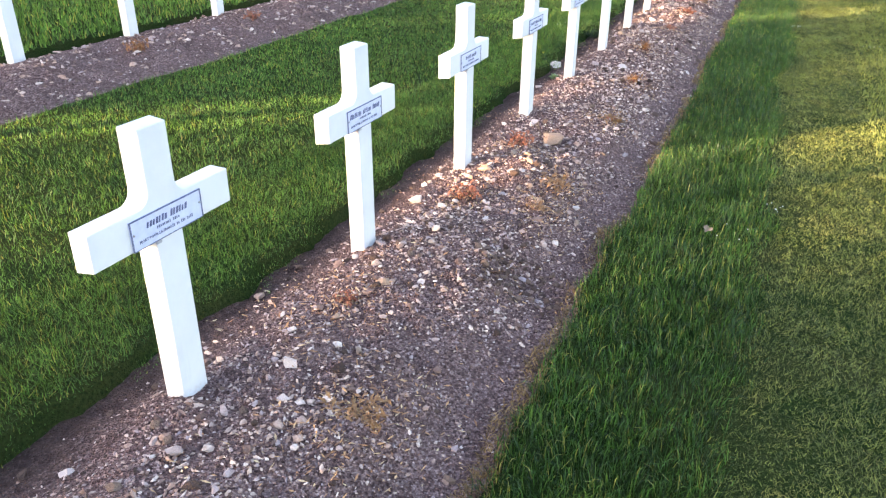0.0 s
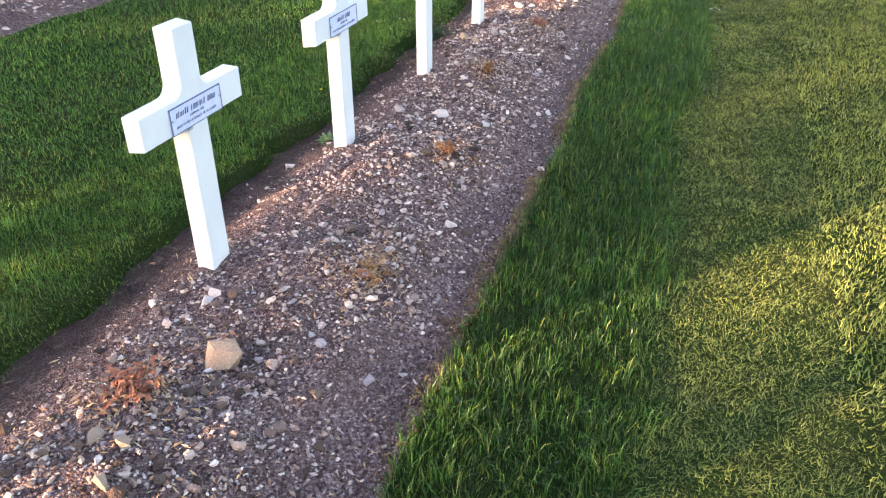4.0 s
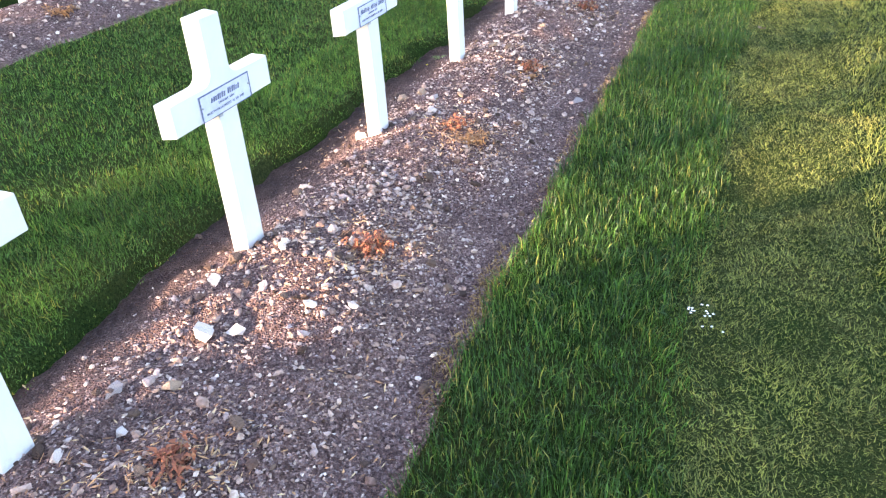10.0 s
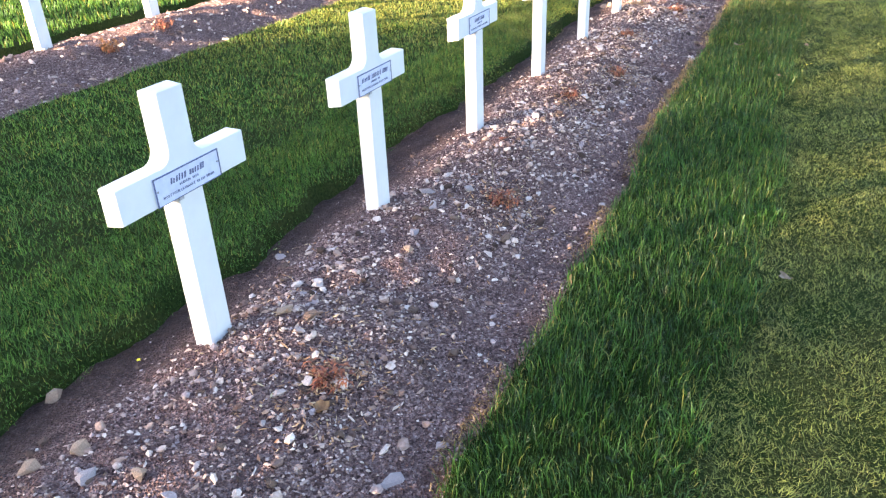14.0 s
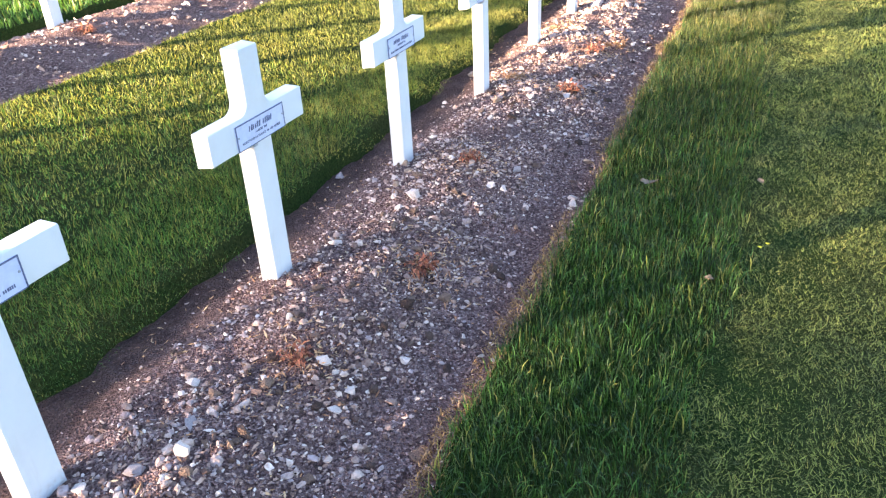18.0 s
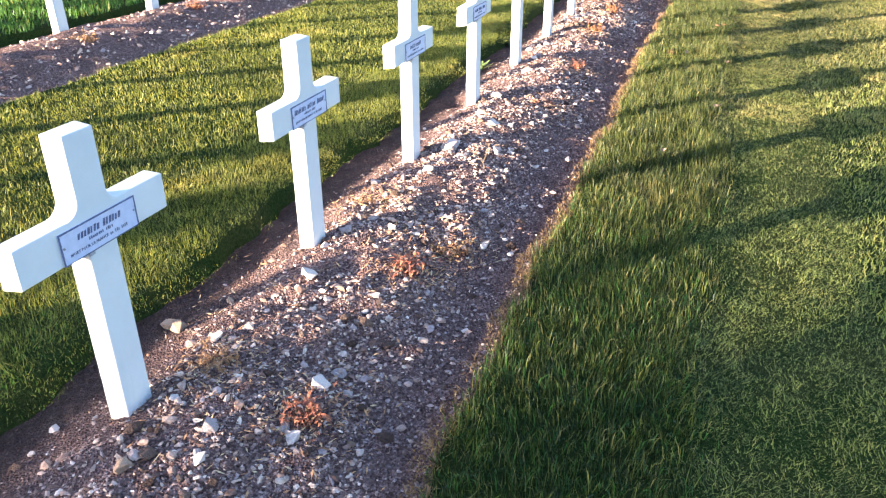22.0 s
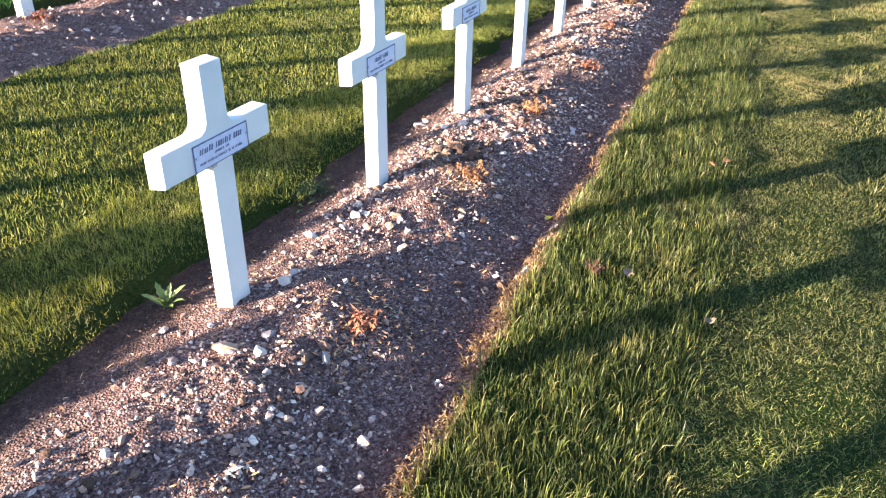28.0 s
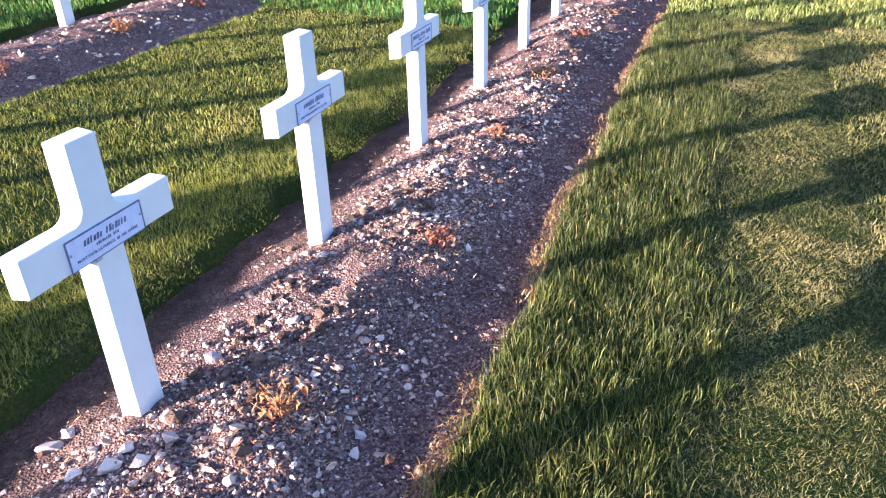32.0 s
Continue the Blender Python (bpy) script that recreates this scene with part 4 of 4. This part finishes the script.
STONES_I = [(-0.34, 11.49, 0.075, "t"), (-0.08, 11.20, 0.070, "t"), (0.10, 16.44, 0.050, "t"), (0.38, 17.61, 0.045, "w"), (-0.24, 18.27, 0.075, "t"), (0.21, 1.90, 0.045, "t"), (0.39, 1.75, 0.040, "t"), (0.10, 6.51, 0.075, "g"),
            (0.40, 5.96, 0.050, "w"), (0.40, 10.26, 0.045, "w"), (0.27, 13.09, 0.080, "g"), (0.04, 9.26, 0.060, "w"), (0.11, 14.28, 0.050, "w"), (0.30, 14.48, 0.060, "w"), (0.68, 15.14, 0.045, "w"), (0.35, 12.71, 0.060, "t")]
for stretch in (STONES_A, STONES_B, STONES_C, STONES_D, STONES_E, STONES_F, STONES_G, STONES_H, STONES_I):
    for x, y, size, key in stretch:
        lay_stone(x, y, size * 1.25, key)
for x, y, size in ((0.62, 2.54, 0.050), (0.86, 2.56, 0.060), (0.77, 2.54, 0.045), (0.91, 2.56, 0.050), (0.68, 2.51, 0.035), (0.93, 2.64, 0.045), (0.88, 2.51, 0.050), (0.75, 2.77, 0.030)):
    lay_stone(x, y, size, "c")
for _ in range(55):
    lay_stone(lay.uniform(-0.25, 0.95), lay.uniform(0.6, 30), lay.uniform(0.022, 0.042), lay.choice("wwgmmmt"))
for _ in range(45):         # clods on the bare verge
    lay_stone(lay.uniform(-0.33, -0.06), lay.uniform(0.8, 27), lay.uniform(0.028, 0.062), "c")


# ---- plants on the beds ----
def leaf(bm, at, way, up, length, width, curl=0.25):
    """A pointed leaf of two halves, folded along its rib."""
    way, side = way.normalized(), way.cross(up).normalized()
    up = side.cross(way)
    mid = at + way * length * 0.5 - up * length * curl * 0.15
    tip = at + way * length - up * length * curl
    a, l, r, t = (bm.verts.new(v) for v in (at, mid + side * width / 2 + up * width * 0.2, mid - side * width / 2 + up * width * 0.2, tip))
    m = bm.verts.new(mid)
    bm.faces.new((a, m, l)), bm.faces.new((l, m, t)), bm.faces.new((a, r, m)), bm.faces.new((m, r, t))


def stalk(bm, points, r0, r1):
    """A thin tapered stem through some points."""
    rings = []
    for n, q in enumerate(points):
        r = r0 + (r1 - r0) * n / (len(points) - 1)
        rings.append([bm.verts.new(q + Vector((math.cos(a) * r, math.sin(a) * r, 0))) for a in (0, 2.1, 4.2)])
    for a, c in zip(rings, rings[1:]):
        for k in range(3):
            bm.faces.new((a[k], a[(k + 1) % 3], c[(k + 1) % 3], c[k]))


def dry_plant(seed, mats, label, tall, lean, stems_of, shed):
    """A withered bedding plant: a tangle of thin stems with shrivelled leaves, darker ones below."""
    pick = random.Random(seed)
    stems, upper, lower = bmesh.new(), bmesh.new(), bmesh.new()
    for _ in range(stems_of):
        a, out_by, length = pick.uniform(0, 6.28), pick.uniform(*lean), pick.uniform(*tall)
        out = Vector((math.cos(a) * out_by, math.sin(a) * out_by, 1)).normalized()
        foot = Vector((pick.uniform(-0.025, 0.025), pick.uniform(-0.025, 0.025), -0.01))
        bent = Vector((pick.uniform(-1, 1), pick.uniform(-1, 1), -0.6)) * 0.35
        points = [foot + out * length * q + bent * length * q * q for q in (0, 0.35, 0.7, 1.0)]
        stalk(stems, points, 0.0024, 0.0009)
        for _ in range(pick.randint(5, 8)):
            k = pick.randint(1, 3)
            at = points[k] + Vector((pick.uniform(-1, 1), pick.uniform(-1, 1), pick.uniform(-1, 1))) * 0.008
            leaf(upper if k > 1 else lower, at, Vector((pick.uniform(-1, 1), pick.uniform(-1, 1), pick.uniform(-0.8, 0.8))), Vector((0.1, 0.2, 1)), pick.uniform(0.014, 0.034), pick.uniform(0.007, 0.017), 0.7)
    for _ in range(shed):       # shed leaves round the foot
        a, r = pick.uniform(0, 6.28), abs(pick.gauss(0, 0.085))
        leaf(lower, Vector((math.cos(a) * r, math.sin(a) * r, 0.014)), Vector((pick.uniform(-1, 1), pick.uniform(-1, 1), 0.25)), Vector((0, 0.1, 1)), pick.uniform(0.010, 0.024), pick.uniform(0.005, 0.012), 0.3)
    thing = new("dry_plant")
    tagged(thing, label, "plant", group="withered plants on the graves")
    part("stem_tangle", stems, STEM, thing)
    part("foliage", upper, mats[0], thing)
    part("withered_foliage", lower, mats[1], thing)
    return thing


PLANTS = {"r": dry_plant(1, (DRY_RED, DRY_DARK), "withered red-brown bedding plant in stony earth", (0.03, 0.09), (0.3, 1.3), 20, 34),
          "t": dry_plant(2, (DRY_TAN, DRY_TAN), "low straw-coloured tangle of withered stems and leaves", (0.04, 0.10), (0.8, 2.2), 22, 40),
          "b": dry_plant(3, (DRY_GOLD, DRY_DARK), "upright dead brown bedding plant in stony earth", (0.08, 0.14), (0.05, 0.4), 22, 10),
          "g": dry_plant(4, (DRY_GOLD, DRY_RED), "withered golden bedding plant with red leaves at its foot", (0.06, 0.12), (0.15, 0.7), 20, 30)}
used = set()
for x, y, kind, size in PLANT_SPOTS:
    m = pose(x, y, float(bed_height(x, y)), 0, 0, lay.uniform(0, 360))
    made = copy_thing(PLANTS[kind], m) if kind in used else PLANTS[kind]
    used.add(kind)
    made.matrix_basis = m @ Matrix.Scale(size * lay.uniform(0.92, 1.08), 4)
for row in ROWS[1:3]:
    for k in range(3, 30):
        x, y = row + lay.uniform(0.3, 0.6), FIRST + GRAVE * k + lay.uniform(-0.3, 0.3)
        made = copy_thing(PLANTS["rtrg"[k % 4]], pose(x, y, float(bed_height(x, y, row)), 0, 0, lay.uniform(0, 360)))
        made.scale = (1.3, 1.3, 1.3)
dead = dry_plant(5, (DRY_DARK, DEAD_LEAF), "clump of dead brown leaves caught in the long grass", (0.03, 0.07), (0.3, 1.2), 14, 10)
dead.matrix_basis = pose(1.20, 23.24, float(lie(1.20, 23.24)) + 0.008, 0, 0, 40) @ Matrix.Scale(0.8, 4)


def dead_twig(x, y, turn):
    """A dead forked stalk with a red leaf left at its foot."""
    thing = new("dead_twig")
    tagged(thing, "dead forked plant stalk with one red leaf in gravel", "plant")
    thing.matrix_basis = pose(x, y, float(bed_height(x, y)), 0, 0, turn)
    fork = Vector((-0.012, 0.010, 0.030))
    for ends in ([Vector((0, 0, -0.01)), Vector((-0.004, 0.004, 0.015)), fork], [fork, Vector((-0.05, 0.03, 0.055)), Vector((-0.10, 0.045, 0.075))],
                 [fork, Vector((0.004, 0.03, 0.085)), Vector((0.012, 0.045, 0.13))], [Vector((0.004, 0.03, 0.085)), Vector((0.03, 0.04, 0.10)), Vector((0.055, 0.045, 0.105))]):
        bm = bmesh.new()
        stalk(bm, ends, 0.0042, 0.0026)
        part("stalk", bm, DEAD_LEAF, thing)
    for at, way in ((Vector((0.01, -0.012, 0.012)), Vector((1, -0.4, 0.2))), (Vector((-0.098, 0.045, 0.075)), Vector((-1, 0.3, 0.4))), (Vector((-0.09, 0.04, 0.070)), Vector((0.2, 1, 0.3)))):
        bm = bmesh.new()
        leaf(bm, at, way, Vector((0, 0, 1)), 0.03, 0.016, 0.4)
        part("leaf", bm, DRY_RED, thing, "shrivelled red leaf")


dead_twig(0.47, 20.03, 0)
dead_twig(0.44, 13.48, 70)
dead_twig(0.23, 4.42, 200)


def weed(seed, mat, label, size, count, x, y, flat, spread=0.2, short=1.0):
    """A rosette of broad leaves, or a mat of many tiny ones."""
    pick = random.Random(seed)
    at = pose(x, y, float(bed_height(x, y)) - 0.004)
    few = count < 30
    if few:
        thing = new("weed")
        tagged(thing, label, "plant")
        thing.matrix_basis = at
    bm = bmesh.new()
    for _ in range(count):
        a = pick.uniform(0, 6.28)
        way = Vector((math.cos(a), math.sin(a), pick.uniform(*flat)))
        leaf(bm, Vector((pick.gauss(0, spread) * 0.7, pick.gauss(0, spread), pick.uniform(0, 0.1 if few else 0.26))) * size, way, Vector((0, 0, 1)), size * short * pick.uniform(0.5, 1), size * short * pick.uniform(0.2, 0.4), 0.35)
        if few:
            part("leaf", bm, mat, thing)
            bm = bmesh.new()
    if few:
        bm.free()
    else:
        ob = part("weed_mat", bm, mat)
        tagged(ob, label, "plant", kind="stuff")
        ob.matrix_basis = at


def dandelion(x, y, size, count):
    """An upright rosette of long lobed leaves, each bent outwards at its tip."""
    pick = random.Random(12)
    thing = new("weed")
    tagged(thing, "pale green lobed weed growing beside a cross", "plant")
    thing.matrix_basis = pose(x, y, float(bed_height(x, y)) - 0.004)
    for k in range(count):
        bm, a, lean, long = bmesh.new(), k * 2.4, pick.uniform(0.35, 1.1), size * pick.uniform(0.6, 1.0)
        out, across, rows = Vector((math.cos(a), math.sin(a), 0)), Vector((-math.sin(a), math.cos(a), 0)), []
        for n in range(10):
            q = n / 9
            wide = long * (0.03 + 0.13 * math.sin(math.pi * min(1, q * 1.05)) * (1.0 if n % 2 else 0.5)) * (q < 1)
            mid = out * long * (math.sin(lean) * q + 0.18 * q * q) + Vector((0, 0, long * (math.cos(lean) * q - 0.30 * q * q * math.sin(lean))))
            rows.append([bm.verts.new(mid + across * wide + Vector((0, 0, wide * 0.4))), bm.verts.new(mid), bm.verts.new(mid - across * wide + Vector((0, 0, wide * 0.4)))])
        for u, v in zip(rows, rows[1:]):
            bm.faces.new((u[0], u[1], v[1], v[0])), bm.faces.new((u[1], u[2], v[2], v[1]))
        part("leaf", bm, FRESH, thing)


dandelion(-0.27, 22.40, 0.13, 11)
weed(2, FRESH, "small yellow-green weed behind a cross", 0.09, 18, -0.16, 6.09, (0.2, 0.8))
weed(3, DARK_WEED, "low dark green weed patch at the bed edge", 0.24, 520, -0.25, 8.07, (0.05, 0.9), 0.36, 0.20)
weed(4, DARK_WEED, "low dark green weed patch beside a cross", 0.22, 420, -0.34, 23.50, (0.05, 0.9), 0.38, 0.20)
weed(6, DARK_WEED, "low dark green weed at the edge of the lawn", 0.16, 220, -0.34, 6.66, (0.05, 0.9), 0.40, 0.22)
weed(5, FRESH, "small pale green weed in the earth", 0.06, 10, -0.19, 12.06, (0.3, 0.9))


def flowers(name, label, mat, x, y, count, spread, radius):
    """Small open flowers on thin stalks in the grass."""
    pick = random.Random(int(x * 100 + y * 10))
    thing = new(name)
    tagged(thing, label, "flower")
    thing.matrix_basis = pose(x, y, float(lie(x, y)))
    for _ in range(count):
        bm = bmesh.new()
        at = Vector((pick.gauss(0, spread), pick.gauss(0, spread), pick.uniform(0.045, 0.065)))
        turn = pick.uniform(0, 1)
        for k in range(9):
            a = turn + k * 6.283 / 9
            leaf(bm, at, Vector((math.cos(a), math.sin(a), 0.25)), Vector((0, 0, 1)), radius, radius * 0.5, 0.1)
        part("blossom", bm, mat, thing)


flowers("daisies", "tuft of tiny white daisies in the lawn", PETAL_WHITE, 1.72, 9.66, 16, 0.035, 0.0056)
flowers("daisies", "few tiny white daisies in the lawn", PETAL_WHITE, 1.71, 3.92, 7, 0.035, 0.0045)
flowers("daisies", "few tiny white daisies in the lawn", PETAL_WHITE, 1.56, 3.51, 4, 0.06, 0.0045)
flowers("daisies", "scattered tiny white daisies in the lawn", PETAL_WHITE, 2.41, 8.97, 7, 0.09, 0.006)
flowers("daisies", "tiny white flowers in the grass beside a bed", PETAL_WHITE, -0.57, 7.88, 8, 0.10, 0.006)
flowers("yellow_flowers", "two small yellow flowers in the lawn", PETAL_YELLOW, 1.76, 16.18, 2, 0.02, 0.010)
flowers("yellow_flower", "single small yellow flower beside a dark weed", PETAL_YELLOW, -0.39, 6.53, 1, 0.005, 0.012)
flowers("yellow_flower", "single tiny yellow flower at a cross's foot", PETAL_YELLOW, -0.12, 11.66, 1, 0.005, 0.009)


def fallen_leaf(seed, mat, label, x, y, size, on_bed=False):
    """One dry leaf, its blade wavy and rolled up at the rim."""
    pick = random.Random(seed)
    bm = bmesh.new()
    ring, hub = [], bm.verts.new((0, 0, 0))
    for k in range(14):
        a = k * math.pi / 7
        for q in (0.5, 1.0):
            r = size * q * (0.52 + 0.10 * math.cos(5 * a) * q + pick.uniform(-0.05, 0.05))
            ring.append(bm.verts.new((r * math.cos(a) * 1.15, r * math.sin(a) * 0.85, size * (0.30 * q * q * abs(math.sin(a + seed)) + pick.uniform(-0.04, 0.08) * q))))
    for k in range(14):
        m = (k + 1) % 14
        bm.faces.new((hub, ring[2 * k], ring[2 * m]))
        bm.faces.new((ring[2 * k], ring[2 * k + 1], ring[2 * m + 1], ring[2 * m]))
    ob = part("fallen_leaf", bm, mat)
    tagged(ob, label, "leaf")
    z = float(bed_height(x, y)) + 0.006 if on_bed else float(lie(x, y)) + 0.030
    ob.matrix_basis = pose(x, y, z, pick.uniform(-15, 15), pick.uniform(-15, 15), pick.uniform(0, 360))


for n, (x, y, size) in enumerate(((1.41, 3.52, 0.050), (1.79, 13.13, 0.060), (1.24, 16.66, 0.070), (1.72, 16.86, 0.030), (1.58, 15.91, 0.030), (1.63, 21.72, 0.045), (1.36, 20.69, 0.035), (1.33, 23.22, 0.045), (1.66, 23.02, 0.04))):
    fallen_leaf(n, DEAD_LEAF, "curled pale brown leaf lying in the grass", x, y, size)
for n, (x, y) in enumerate(((1.54, 24.53), (1.61, 24.61))):
    fallen_leaf(20 + n, DRY_TAN, "curled tan leaf caught in the grass", x, y, 0.042)
fallen_leaf(31, PETAL_YELLOW, "fallen bright yellow leaf on bare earth", 0.86, 23.80, 0.035, True)
fallen_leaf(32, DRY_TAN, "curled pale tan leaf beside a withered plant", 0.54, 11.74, 0.055, True)
fallen_leaf(33, DRY_RED, "fallen rust-red leaf on the gravel", 0.59, 4.93, 0.06, True)
fallen_leaf(34, DRY_RED, "fallen rust-red leaf on the gravel", 0.29, 13.97, 0.04, True)
fallen_leaf(35, DRY_RED, "fallen orange leaf on the gravel", 0.43, 21.36, 0.05, True)


# ---- unseen trees added behind the walk, through which the early part is lit ----
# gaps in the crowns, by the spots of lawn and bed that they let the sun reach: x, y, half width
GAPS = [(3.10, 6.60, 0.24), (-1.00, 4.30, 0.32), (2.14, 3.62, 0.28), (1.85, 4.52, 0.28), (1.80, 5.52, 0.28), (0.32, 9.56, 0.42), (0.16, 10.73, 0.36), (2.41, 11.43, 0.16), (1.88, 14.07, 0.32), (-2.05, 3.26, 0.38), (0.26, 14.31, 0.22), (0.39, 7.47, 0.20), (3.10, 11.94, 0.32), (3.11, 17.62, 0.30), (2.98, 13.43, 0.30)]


def build_shade_tree(seed, x, y, height, spread, full):
    pick = random.Random(seed)
    thing = new("tree")
    tagged(thing, "unseen leafy tree added behind the walk to cast dappled shade", "tree", group="trees behind the lawn")
    thing.matrix_basis = pose(x, y, float(lie(x, y)) - 0.1)
    trunk, tips = bmesh.new(), []

    def limb(a, c, r0, r1):
        q = (c - a).normalized()
        u = q.orthogonal().normalized()
        v = q.cross(u)
        rings = []
        for n in range(4):
            at = a.lerp(c, n / 3) + (u * pick.uniform(-1, 1) + v * pick.uniform(-1, 1)) * r0 * 0.4 * (0 < n < 3)
            r = r0 + (r1 - r0) * n / 3
            rings.append([trunk.verts.new(at + (u * math.cos(k * 0.785) + v * math.sin(k * 0.785)) * r) for k in range(8)])
        for f, g in zip(rings, rings[1:]):
            for k in range(8):
                trunk.faces.new((f[k], f[(k + 1) % 8], g[(k + 1) % 8], g[k]))
    fork = Vector((0, 0, height * 0.3))
    limb(Vector((0, 0, 0)), fork, 0.28, 0.2)
    for k in range(8):
        a = k * 0.785 + pick.uniform(-0.3, 0.3)
        end = Vector((math.cos(a) * spread * 0.55, math.sin(a) * spread * 0.55, height * pick.uniform(0.5, 0.85)))
        limb(fork, end, 0.11, 0.03)
        tips.append(end)
        for _ in range(3):
            far = end + Vector((pick.uniform(-1, 1), pick.uniform(-1, 1), pick.uniform(-0.4, 0.9))) * spread * 0.35
            limb(end, far, 0.035, 0.012)
            tips.append(far)
    part("trunk", trunk, BARK, thing)
    r = np.random.default_rng(seed)
    n = int(2600 * spread * full)
    at = np.array([tips[i] for i in r.integers(0, len(tips), n)]) + r.normal(0, 0.30 + spread * 0.10, (n, 3))
    world = at + np.array([x, y, float(lie(x, y)) - 0.1])
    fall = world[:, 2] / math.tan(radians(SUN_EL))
    # drop leaves so that the sun reaches each chosen spot
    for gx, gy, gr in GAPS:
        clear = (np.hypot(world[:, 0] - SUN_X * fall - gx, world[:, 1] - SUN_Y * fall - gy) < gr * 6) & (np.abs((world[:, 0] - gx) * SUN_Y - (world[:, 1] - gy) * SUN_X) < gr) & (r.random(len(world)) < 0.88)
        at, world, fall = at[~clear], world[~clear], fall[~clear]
    n = len(at)
    a, c = r.normal(0, 0.10, (n, 3)), r.normal(0, 0.10, (n, 3))
    v = np.stack([at - a, at + c, at + a, at - c], 1)
    tris = np.concatenate([4 * np.arange(n)[:, None] + [0, 1, 2], 4 * np.arange(n)[:, None] + [0, 2, 3]])
    triangles("crown", v, tris, [CROWN_LEAF], thing)


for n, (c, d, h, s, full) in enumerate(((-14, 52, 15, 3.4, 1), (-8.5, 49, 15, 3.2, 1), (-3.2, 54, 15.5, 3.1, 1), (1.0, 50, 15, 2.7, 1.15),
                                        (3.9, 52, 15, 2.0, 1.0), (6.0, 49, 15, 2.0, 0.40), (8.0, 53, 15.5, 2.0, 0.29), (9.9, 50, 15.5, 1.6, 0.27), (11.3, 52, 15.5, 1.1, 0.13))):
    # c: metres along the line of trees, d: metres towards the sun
    build_shade_tree(40 + n, SUN_X * d + SUN_Y * c, SUN_Y * d - SUN_X * c, h, s, full)
